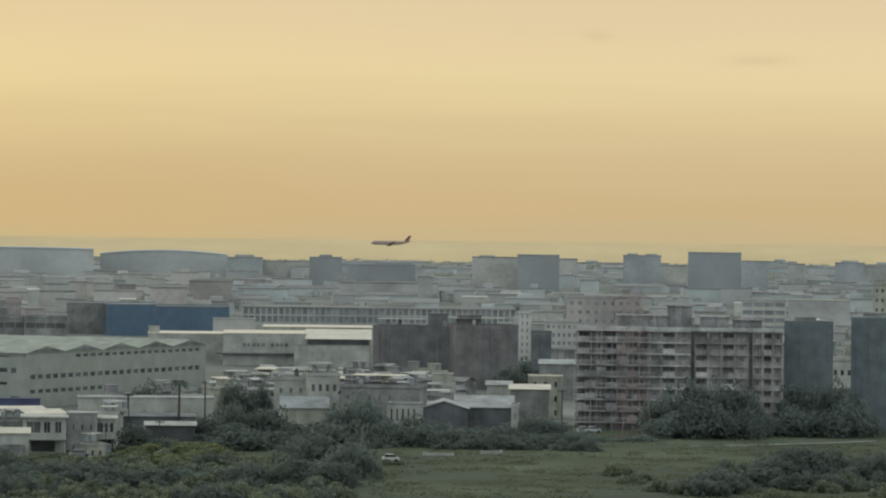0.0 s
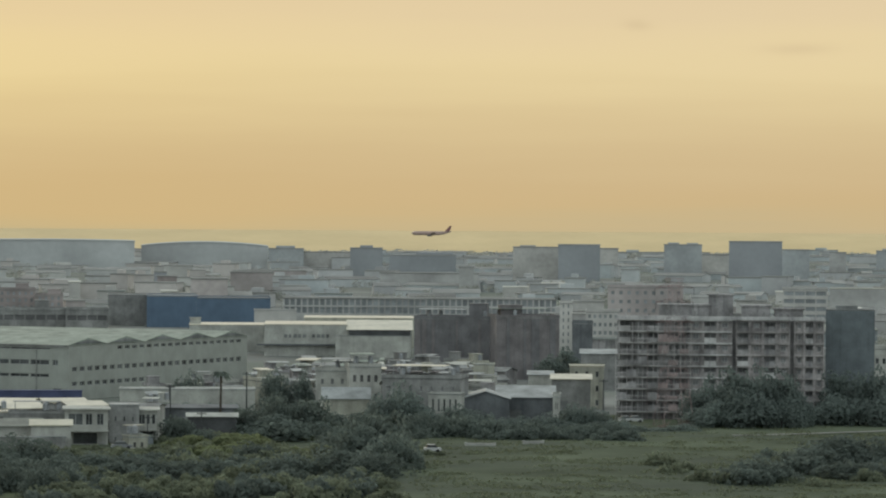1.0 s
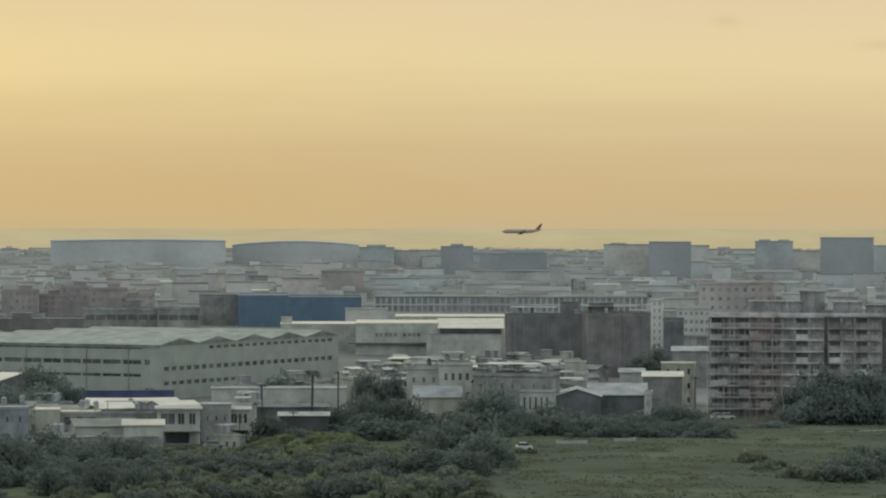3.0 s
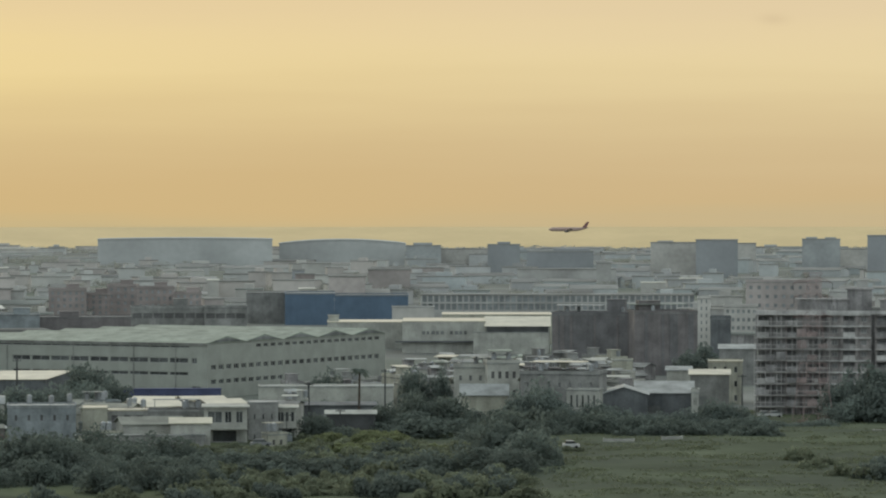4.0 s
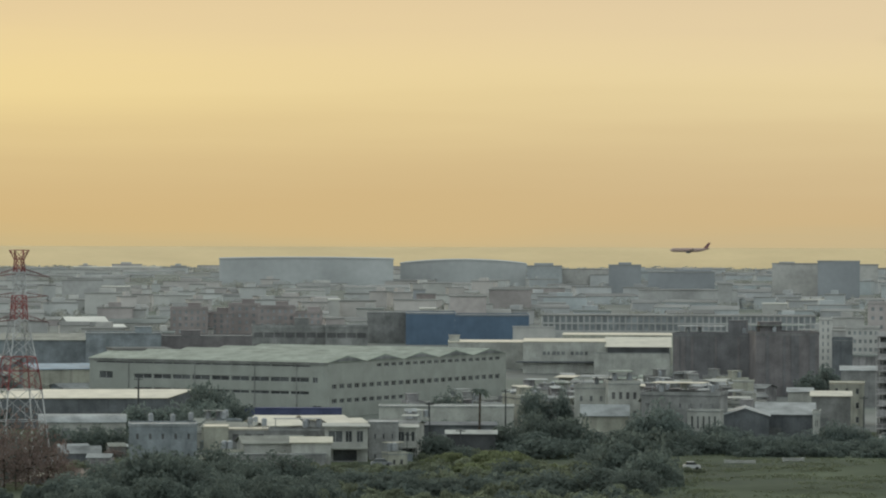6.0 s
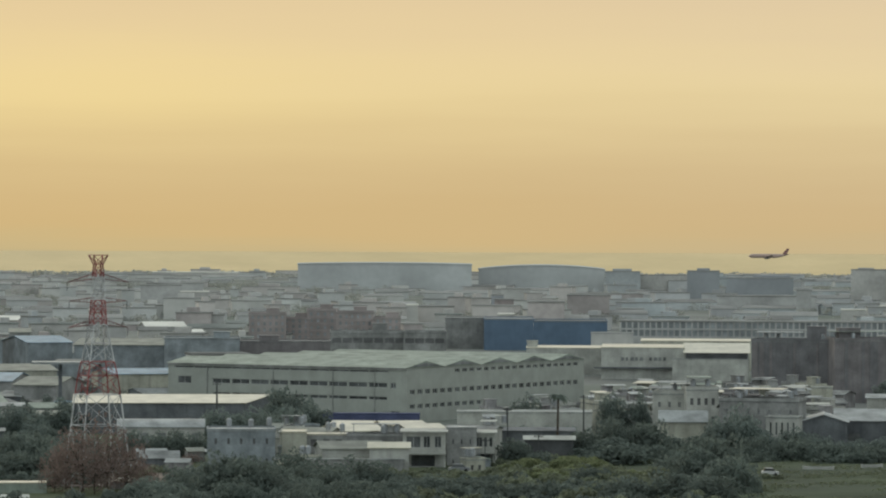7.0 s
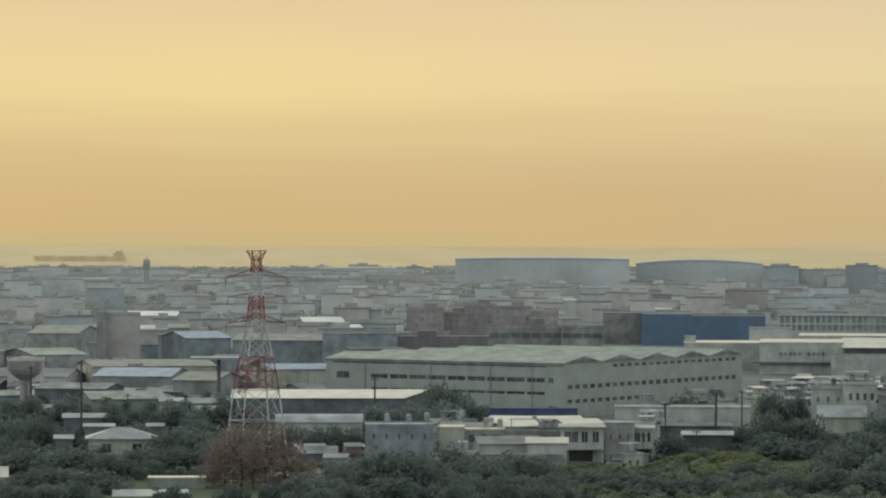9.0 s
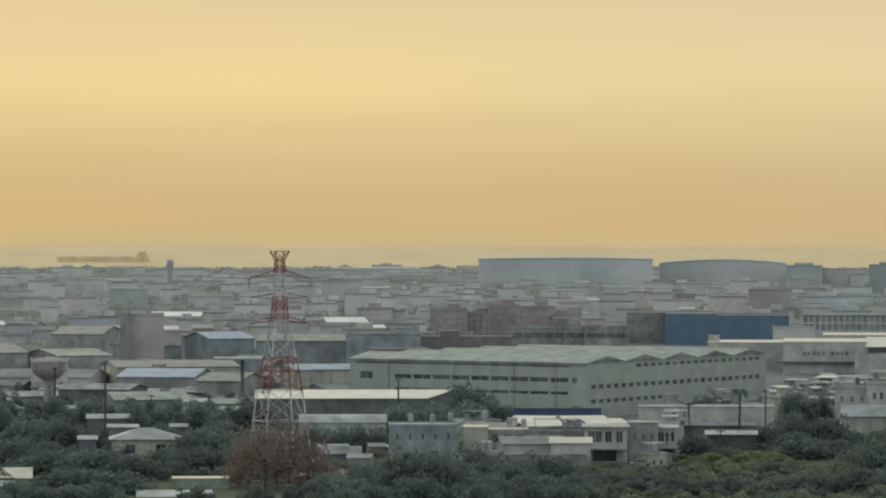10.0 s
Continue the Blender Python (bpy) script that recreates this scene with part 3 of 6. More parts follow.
# ---- lattice pylon ----
def pylon(b, D, profile, bands, arms, label, z=0.0, turn=20.0, k=1.0):
    """profile: (height, half width); bands: colours section by section; arms: (height, reach, drop)."""
    ob = thing("lattice_pylon", b, D, label, "pylon", "pylons", turn, z)
    H = profile[-1][0]
    thick = lambda zz: k * (0.17 - 0.07 * zz / H)
    for (z0, w0), (z1, w1), m in zip(profile, profile[1:], bands):
        bm = bmesh.new()
        c0 = [(sx * w0, sy * w0, z0) for sx, sy in ((-1, -1), (1, -1), (1, 1), (-1, 1))]
        c1 = [(sx * w1, sy * w1, z1) for sx, sy in ((-1, -1), (1, -1), (1, 1), (-1, 1))]
        n = max(1, round((z1 - z0) / (w0 + w1) / 1.0))
        bm.free()
        for i in range(4):
            bm = bmesh.new()
            bar(bm, c0[i], c1[i], thick(z0) * 0.9)
            part("leg_section", bm, m, ob)
        bm = bmesh.new()
        for i in range(4):
            a0, a1 = Vector(c0[i]), Vector(c1[i])
            b0, b1 = Vector(c0[(i + 1) % 4]), Vector(c1[(i + 1) % 4])
            for c in range(n):
                p0, p1 = a0.lerp(a1, c / n), a0.lerp(a1, (c + 1) / n)
                q0, q1 = b0.lerp(b1, c / n), b0.lerp(b1, (c + 1) / n)
                bar(bm, p0, q1, k * 0.062)
                bar(bm, q0, p1, k * 0.062)
                bar(bm, p1, q1, k * 0.07)
                bar(bm, p0.lerp(q1, 0.5), p0.lerp(q0, 0.5), k * 0.05)
        tagged(part("bracing", bm, m, ob), kind="stuff")
    for za, reach, drop in arms:
        w = next(w0 + (w1 - w0) * (za - z0) / (z1 - z0) for (z0, w0), (z1, w1) in zip(profile, profile[1:]) if z0 <= za <= z1)
        for s in (-1, 1):
            bm = bmesh.new()
            tip = Vector((s * reach, 0, za - drop))
            for y in (-w, w):
                bar(bm, (s * w, y, za), tip, k * 0.06)
                bar(bm, (s * w, y, za + 0.9), tip, k * 0.05)
                for c in (0.3, 0.6):
                    bar(bm, Vector((s * w, y, za)).lerp(tip, c), Vector((s * w, y, za + 0.9)).lerp(tip, c), k * 0.04)
            arm = part("crossarm", bm, M_ARM, ob)
            bm = bmesh.new()
            for c in range(7):
                bar(bm, tip - Vector((0, 0, 0.15 + c * 0.2)), tip - Vector((0, 0, 0.27 + c * 0.2)), 0.08, 6)
            bar(bm, tip, tip - Vector((0, 0, 1.6)), 0.025)
            part("insulator", bm, M_POLE, arm)
    return ob


def pole(b, D, h, r=0.2, label="dark slender utility pole among the trees", arms=1, name="utility_pole"):
    ob = thing(name, b, D, label, "pole", "utility poles", RND.uniform(-30, 30))
    bm = bmesh.new()
    bar(bm, (0, 0, -0.3), (0, 0, h), r, 8, r * 0.7)
    part("shaft", bm, M_POLE, ob)
    for i in range(arms):
        bm = bmesh.new()
        z = h - 0.5 - i * 0.9
        box(bm, -0.9, 0.9, -0.08 - r * 0.75, -r * 0.72, z, z + 0.14)
        for x in (-0.8, -0.3, 0.3, 0.8):
            bar(bm, (x, -0.04 - r * 0.73, z + 0.14), (x, -0.04 - r * 0.73, z + 0.4), 0.06, 6)
        part("crossarm", bm, M_POLE, ob)
    return ob


def palm(b, D, h):
    ob = thing("palm_tree", b, D, "tall palm tree with a drooping grey-green crown", "palm tree")
    bm = bmesh.new()
    bar(bm, (0, 0, -0.3), (0.1, 0, h * 0.5), 0.3, 8, 0.24)
    bar(bm, (0.1, 0, h * 0.5), (0.2, 0, h), 0.24, 8, 0.2)
    part("trunk", bm, M_BARK, ob)
    rng = random.Random(5)
    for i in range(17):
        bm = bmesh.new()
        a, lift, L = i * 2.4, rng.uniform(0.1, 1.0), rng.uniform(1.9, 2.6)
        prev = None
        for k in range(6):
            s = k / 5
            c = Vector((0.2 + L * s * math.cos(a), L * s * math.sin(a), h + lift * 1.6 * s - 2.1 * s * s))
            side = Vector((-math.sin(a), math.cos(a), -0.35)) * (0.42 * math.sin(math.pi * (0.12 + 0.85 * s)))
            row = [bm.verts.new(c - side), bm.verts.new(c + Vector((0, 0, 0.06))), bm.verts.new(c + Vector((-side.x, -side.y, side.z)) * -1 + Vector((0, 0, 2 * side.z)))]
            if prev:
                bm.faces.new((prev[0], prev[1], row[1], row[0]))
                bm.faces.new((prev[1], prev[2], row[2], row[1]))
            prev = row
        part("frond", bm, M_LEAF, ob)
    return ob


# ---- the large light factory with its row of gabled roof bays ----
def gabled_factory(b, D, front, side, h, bays, turn):
    ob = thing("factory", b, D, "long pale grey-green factory with gabled roof bays and window bands", "factory", "", turn)
    t = 0.3
    rows = ((h - 1.15, h - 0.7), (8.55, 9.75), (5.5, 6.35))
    front_holes = []
    n = 11
    for z0, z1 in rows:
        for i in range(n):
            x0 = -front + 2 + (front - 7) * i / n
            if z1 < 10.5 and i < 2:
                continue
            front_holes.append((x0, x0 + (front - 7) / n - (0.12 if z1 > 11 else 0.5), z0, z1))
    front_holes += [(-front + 3, -front + 7.0, 8.4, 10.2), (-4.5, -3.0, 8.4, 9.8), (-4.5, -2.0, 2.0, 2.9)]
    side_holes = []
    for z0, z1 in ((6.9, 8.1), (3.4, 4.5), (h - 1.6, h - 0.7)):
        for i in range(24):
            y0 = 1.8 + (side - 4) * i / 24
            if z1 > h - 1 and i < 6:
                continue
            if z1 < 5 and i > 9:
                continue
            side_holes.append((y0, y0 + 2.3, z0, z1))
    bm = bmesh.new()
    pierced(bm, -front, 0, 0, h, front_holes, 0, t)
    box(bm, -front, -t, t, side - t, 0, h - 0.1)
    box(bm, -front, -t, side - t, side, 0, h)
    part("wall", bm, M_FACTORY, ob)
    bm = bmesh.new()
    pierced(bm, t, side, 0, h, side_holes, 0, t)
    wall = part("wall", bm, M_FACTORY, ob)
    wall.matrix_local = pose(0, 0, 0, 0, 0, 90)
    for x0, x1, z0, z1 in front_holes:
        part_of("window", pane(x1 - x0, z1 - z0), ob, "", ((x0 + x1) / 2, t - 0.1, (z0 + z1) / 2))
    for y0, y1, z0, z1 in side_holes:
        o = part_of("window", pane(y1 - y0, z1 - z0), ob, "", (-t + 0.1, (y0 + y1) / 2, (z0 + z1) / 2))
        o.rotation_euler = (0, 0, math.pi / 2)
    step = side / bays
    for i in range(bays):
        y0, y1, ym = i * step, (i + 1) * step, (i + 0.5) * step
        bm = bmesh.new()
        r = 1.6
        prism_x(bm, [(y0 - (0.5 if i == 0 else 0), h + 0.02), (ym, h + r), (y1, h + 0.02)], -front - 0.3, 0.25)
        part("roof_bay", bm, M_ROOF_GREEN, ob)
        bm = bmesh.new()
        prism_x(bm, [(y0 + 1.6, h + 0.25), (ym, h + r - 0.45), (y1 - 1.6, h + 0.25)], 0.25, 0.32)
        part("gable_panel", bm, M_ROOF_GREY, ob)
    bm = bmesh.new()
    lo = [bm.verts.new(p) for p in ((-front - 0.3, step * 0.55, h + 0.3), (-2.5, step * 0.55, h + 0.3), (-2.5, side + 2, h + 0.3), (-front - 0.3, side + 2, h + 0.3))]
    hi = [bm.verts.new(p) for p in ((-front + 6, step * 1.3, h + 1.2), (-13, step * 1.3, h + 1.2), (-13, side - 6, h + 1.2), (-front + 6, side - 6, h + 1.2))]
    bm.faces.new(lo[::-1])
    bm.faces.new(hi)
    for i in range(4):
        bm.faces.new((lo[i], lo[(i + 1) % 4], hi[(i + 1) % 4], hi[i]))
    part("main_roof", bm, M_ROOF_GREEN, ob)
    bm = bmesh.new()
    box(bm, -front, 0, -0.35, -0.01, h - 0.45, h - 0.1)
    part("gutter", bm, M_GREYWALL, ob)
    for x in (-front * 0.83, -front * 0.55, -front * 0.3, -9):
        bm = bmesh.new()
        bar(bm, (x, -0.12, 0), (x, -0.12, h - 0.4), 0.1, 6)
        part("downpipe", bm, M_GREYWALL, ob)
    return ob


M_DIMGLASS = mat("dusty_new_glass", (0.2, 0.2, 0.2), rough=0.3, vary=0.2, each=0.3)


M_SCAFBOARD = mat("pale_scaffold_board", (0.4, 0.38, 0.365), vary=0.15)


# ---- the apartment block still in scaffolding ----
def scaffolded_block(b, D, w, h, floors, turn=0.0):
    ob = thing("apartment_block", b, D, "unfinished grey concrete apartment block behind scaffolding", "apartment block", "apartment blocks", turn)
    d, st = 16.0, h / floors
    cuts = [(-0.5, -0.155), (-0.155, 0.055), (0.075, 0.335), (0.355, 0.5)]
    bm = bmesh.new()
    box(bm, -w / 2 + 0.6, w / 2 - 0.3, 1.3, d, 0, h - 0.1)
    part("core_wall", bm, M_CONCRETE, ob)
    for k in range(1, floors + 1):
        for c0, c1 in cuts:
            bm = bmesh.new()
            box(bm, c0 * w, c1 * w, -0.4 if c0 > -0.4 else -0.9, 2.4, k * st - 0.32, k * st)
            part("floor_slab", bm, M_SLAB if c0 < -0.1 else M_WARMCONC, ob)
    rng = random.Random(3)
    for ci, (c0, c1) in enumerate(cuts):
        x0, x1 = c0 * w, c1 * w
        n = (5, 3, 4, 3)[ci]
        bw = (x1 - x0) / n
        for i in range(n + 1):
            bm = bmesh.new()
            x = x0 + i * bw
            box(bm, max(x0, x - 0.28), min(x1, x + 0.28), -0.25, 2.2, 0, h)
            part("column", bm, M_CONCRETE if ci == 0 else M_WARMCONC, ob)
        for k in range(floors):
            for i in range(n):
                z = k * st
                x = x0 + i * bw + 0.3
                if (i + ci) % 2 == 0:
                    bm = bmesh.new()
                    box(bm, x, x + bw - 0.6, -0.35, -0.18, z, z + 1.0)
                    box(bm, x, x + bw - 0.6, -0.42, -0.12, z + 1.0, z + 1.1)
                    part("balcony_parapet", bm, M_SLAB if rng.random() < 0.5 else M_CONCRETE, ob)
                    part_of("window", pane(bw - 1.0, 1.8, M_DIMGLASS), ob, "", (x + bw / 2 - 0.3, 1.22, z + 1.15))
                else:
                    bm = bmesh.new()
                    hw = bw - 0.6
                    ww = hw * 0.5
                    pierced(bm, x, x + hw, z, z + st - 0.32, [(x + (hw - ww) / 2, x + (hw + ww) / 2, z + 0.8, z + 1.9)], 0.2, 0.45)
                    part("infill_wall", bm, M_CONCRETE if ci == 0 else M_WARMCONC, ob)
                    part_of("window", pane(ww, 1.1, M_DIMGLASS), ob, "", (x + hw / 2, 0.36, z + 1.35))
    # parapet, roof rooms and bare columns on top
    bm = bmesh.new()
    box(bm, -w / 2, w / 2, -0.5, -0.2, h, h + 0.75)
    part("parapet", bm, M_SLAB, ob)
    for x0, x1, hh, dy in ((-0.06, 0.06, 5.2, 7), (-0.30, -0.06, 3.0, 4), (0.10, 0.24, 2.9, 5), (0.26, 0.40, 2.2, 6)):
        bm = bmesh.new()
        box(bm, x0 * w, x1 * w, dy, dy + 6, h, h + hh)
        box(bm, x0 * w - 0.4, x1 * w + 0.4, dy - 0.4, dy + 6.4, h + hh, h + hh + 0.3)
        part("roof_room", bm, M_CONCRETE, ob)
    for i in range(9):
        bm = bmesh.new()
        x = -w * 0.46 + i * w * 0.112
        bar(bm, (x, 1.0, h), (x, 1.0, h + rng.uniform(0.8, 2.0)), 0.16)
        part("starter_column", bm, M_CONCRETE, ob)
    # scaffold: standards, ledgers and boards in front of the left third
    for i in range(15):
        bm = bmesh.new()
        x = -w / 2 - 0.2 + i * (w * 0.36) / 14 + rng.uniform(-0.2, 0.2)
        bar(bm, (x, -1.9, 0), (x, -1.9, h + rng.uniform(-1.5, 1.4)), 0.06, 5)
        part("scaffold_standard", bm, M_RED_SCAF if i in (6, 9, 10, 13) else M_SCAFBOARD, ob)
    for k in range(floors):
        for i in range(7):
            if rng.random() < 0.4:
                bm = bmesh.new()
                x = -w / 2 + i * w * 0.05
                box(bm, x, x + w * 0.045, -2.06, -2.0, k * st + 0.1, k * st + rng.uniform(0.8, st - 0.4))
                part("safety_net", bm, M_RED_SCAF if i > 3 else M_CONCRETE, ob, "stained scaffold net")
    for k in range(1, floors + 1):
        bm = bmesh.new()
        box(bm, -w / 2 - 0.3, -w * 0.14, -1.95, -1.0, k * st - 0.15, k * st - 0.07)
        bar(bm, (-w / 2 - 0.3, -1.95, k * st + 0.9), (-w * 0.14, -1.95, k * st + 0.9), 0.06, 5)
        part("scaffold_deck", bm, M_SCAFBOARD, ob)
    return ob


def netted_block(b, D, w, d, h, label, rows=3, turn=0.0):
    """A block wrapped in dark building net, with the folds and lashings of the net."""
    ob = thing("apartment_block", b, D, label, "apartment block", "apartment blocks", turn)
    bm = bmesh.new()
    box(bm, -w / 2 + 0.5, w / 2 - 0.5, 0.5, d, 0, h - 0.4)
    part("wall", bm, M_CONCRETE, ob)
    n = 3
    for i in range(n):
        bm = bmesh.new()
        x0, x1 = -w / 2 + w * i / n, -w / 2 + w * (i + 1) / n
        for k in range(rows):
            z0, z1 = h * k / rows, h * (k + 1) / rows
            y = 0.02 * ((i + k) % 3)
            box(bm, x0 + 0.005, x1 - 0.005, y, y + 0.06, z0 + 0.01, z1)
        part("net_panel", bm, M_NET, ob)
    for s in (-1, 1):
        bm = bmesh.new()
        box(bm, s * w / 2 - 0.03, s * w / 2 + 0.03, 0.1, d, 0, h)
        part("net_panel", bm, M_NET, ob)
    bm = bmesh.new()
    box(bm, -w / 2, w / 2, 0.3, d, h, h + 0.3)
    box(bm, -w * 0.3, w * 0.15, 3, 8, h + 0.3, h + 1.1)
    part("roof", bm, M_ROOF_GREY, ob)
    return ob


def barrel_shed(b, D, w, d, eave, rise, label):
    """A long shed with a rounded roof end."""
    ob = thing("shed", b, D, label, "shed", "", 0)
    bm = bmesh.new()
    box(bm, -w / 2, w / 2, 0, d, 0, eave)
    part("wall", bm, M_WHITE, ob)
    bm = bmesh.new()
    pts = [(-0.3 + (d + 0.6) * i / 12, eave + rise * math.sin(math.pi * i / 12)) for i in range(13)]
    prism_x(bm, [(y, z) for y, z in pts] + [(d + 0.3, eave - 0.15), (-0.3, eave - 0.15)], -w / 2 - 0.2, w / 2 + 0.2)
    part("roof", bm, M_ROOF_PALE, ob)
    for i in range(5):
        bm = bmesh.new()
        x = -w / 2 + w * (i + 0.3) / 5
        box(bm, x, x + w * 0.1, -0.04, -0.004, 0, eave * 0.8)
        part("door", bm, M_ROOF_GREY, ob)
    return ob


def hip_house(b, D, w, d, eave, top, label, wall=None, roof=None, turn=0):
    ob = thing("house", b, D, label, "house", "houses", turn)
    hs = [(-w * 0.3, -w * 0.15, eave * 0.35, eave * 0.8), (w * 0.15, w * 0.3, eave * 0.35, eave * 0.8)]
    bm = bmesh.new()
    pierced(bm, -w / 2, w / 2, 0, eave, hs, 0, 0.25)
    box(bm, -w / 2, w / 2, 0.25, d, 0, eave)
    part("wall", bm, wall or M_CREAM, ob)
    for x0, x1, z0, z1 in hs:
        part_of("window", pane(x1 - x0, z1 - z0), ob, "", ((x0 + x1) / 2, 0.17, (z0 + z1) / 2))
    bm = bmesh.new()
    o = 0.6
    base = [bm.verts.new(p) for p in ((-w / 2 - o, -o, eave), (w / 2 + o, -o, eave), (w / 2 + o, d + o, eave), (-w / 2 - o, d + o, eave))]
    lip = [bm.verts.new(v.co + Vector((0, 0, 0.15))) for v in base]
    apex = [bm.verts.new((x, d / 2, top)) for x in (-w * 0.1, w * 0.1)]
    bm.faces.new(base[::-1])
    for i in range(4):
        bm.faces.new((base[i], base[(i + 1) % 4], lip[(i + 1) % 4], lip[i]))
    bm.faces.new((lip[0], lip[1], apex[1], apex[0]))
    bm.faces.new((lip[1], lip[2], apex[1]))
    bm.faces.new((lip[2], lip[3], apex[0], apex[1]))
    bm.faces.new((lip[3], lip[0], apex[0]))
    part("roof", bm, roof or M_ROOF_GREY, ob)
    return ob


def canopy(b, D, w, d, h, label, pillars=2):
    ob = thing("canopy", b, D, label, "canopy")
    bm = bmesh.new()
    box(bm, -w / 2, w / 2, 0, d, h - 0.5, h - 0.12)
    box(bm, -w / 2 - 0.2, w / 2 + 0.2, -0.2, d + 0.2, h - 0.12, h)
    part("roof", bm, M_ROOF_PALE, ob)
    for i in range(pillars):
        bm = bmesh.new()
        x = -w * 0.15 + i * w * 0.5
        box(bm, x - 0.45, x + 0.45, d / 2 - 0.45, d / 2 + 0.45, 0, h - 0.5)
        part("pillar", bm, M_DARKWALL if i == 0 else M_GREYWALL, ob)
    return ob


def villa(b, D, w, h, label, turn=0.0, wall=None):
    """A small two-storey house with a deep balcony over a dark ground floor and a jutting roof slab."""
    wall = wall or M_WHITE
    ob = thing("house", b, D, label, "house", "houses", turn)
    d, mid = 11.0, h * 0.47
    hs = [(-w * 0.42, -w * 0.08, mid + 1.0, h - 0.7), (-w * 0.02, w * 0.14, mid + 1.0, h - 0.7), (w * 0.24, w * 0.40, mid + 1.0, h - 0.7)]
    bm = bmesh.new()
    pierced(bm, -w / 2, w / 2, mid, h, hs, 0, 0.25)
    box(bm, -w / 2, w / 2, 0.25, d, mid, h - 0.02)
    box(bm, -w / 2, w / 2, 2.0, d, 0, mid - 0.02)
    part("wall", bm, wall, ob)
    for x0, x1, z0, z1 in hs:
        part_of("window", pane(x1 - x0, z1 - z0), ob, "", ((x0 + x1) / 2, 0.18, (z0 + z1) / 2))
    for x in (-w / 2, w / 2 - 0.35):
        bm = bmesh.new()
        box(bm, x, x + 0.35, 0, 0.35, 0, mid)
        part("post", bm, wall, ob)
    bm = bmesh.new()
    box(bm, -w / 2 - 0.5, w / 2 + 0.5, -0.7, d + 0.3, h, h + 0.28)
    # white, so the small highlight on the slab is in its colour
    part("roof", bm, M_WHITE, ob)
    bm = bmesh.new()
    box(bm, -w / 2 - 0.1, w / 2 + 0.1, -0.9, 0.0, mid - 0.3, mid)
    part("balcony", bm, wall, ob)
    bm = bmesh.new()
    box(bm, -w / 2 + 0.35, w / 2 - 0.35, 0.05, 0.15, 0, 0.9)
    part("garden_wall", bm, M_GREYWALL, ob)
    bm = bmesh.new()
    box(bm, -w * 0.3, w * 0.25, 1.9, 1.99, 0, mid - 0.6)
    part("door", bm, M_GLASS, ob)
    return ob


def car(b, D, turn, paint, label, k=1.0, z=0.0):
    ob = thing("car", b, D, label, "car", "parked cars", turn, z)
    L, W = 4.4 * k, 1.75
    bm = bmesh.new()
    prism(bm, [(-L / 2, 0.35), (L / 2, 0.35), (L / 2, 0.8), (L * 0.32, 0.95), (-L * 0.42, 0.98), (-L / 2, 0.85)], 0, W)
    part("body", bm, paint, ob)
    bm = bmesh.new()
    prism(bm, [(-L * 0.40, 0.97), (L * 0.30, 0.95), (L * 0.16, 1.42), (-L * 0.30, 1.44)], 0.12, W - 0.12)
    part("window_band", bm, M_GLASS, ob, "dark tinted side glass")
    bm = bmesh.new()
    box(bm, -L * 0.29, L * 0.15, 0.14, W - 0.14, 1.44, 1.5)
    part("roof", bm, paint, ob)
    for x in (-L * 0.3, L * 0.3):
        for y in (-0.02, W - 0.2):
            bm = bmesh.new()
            bar(bm, (x, y, 0.32), (x, y + 0.22, 0.32), 0.32, 12)
            part("wheel", bm, M_TYRE, ob)
    return ob


# ---- the far town ----
# glazing paled by the haze put into its colour
M_FARGLASS = mat("hazed_far_glazing", (0.33, 0.365, 0.37), rough=0.6, vary=0.1, scale=0.05, fine=0.5)


def far_block(name, b, D, w, d, h, label, m=1, roof=None, top=(), category="building", group="", floors=0, turn=0.0, wall=None):
    """A hazy far building: walls with recessed window courses, roof slab, roof rooms."""
    ob = thing(name, b, D, label, category, group, turn)
    wall = wall or M_FAR[m]
    bm = bmesh.new()
    box(bm, -w / 2, w / 2, 0, d, 0, h)
    part("wall", bm, wall, ob)
    for k in range(floors):
        bm = bmesh.new()
        z = h * (k + 0.5) / floors
        box(bm, -w / 2 + 1.0, w / 2 - 1.0, -0.12, -0.004, z, z + h / floors * 0.36)
        part("window_band", bm, M_FARGLASS, ob)
    bm = bmesh.new()
    box(bm, -w / 2 - 0.3, w / 2 + 0.3, -0.3, d + 0.3, h, h + 0.6)
    part("roof", bm, M_FARROOF[roof] if roof is not None else M_HAZED_ROOF[0] if D > 1900 else M_FARROOF[1], ob)
    for x0, x1, hh in top:
        bm = bmesh.new()
        box(bm, x0 * w, x1 * w, d * 0.25, d * 0.75, h + 0.6, h + 0.6 + hh)
        part("roof_room", bm, wall, ob)
    return ob


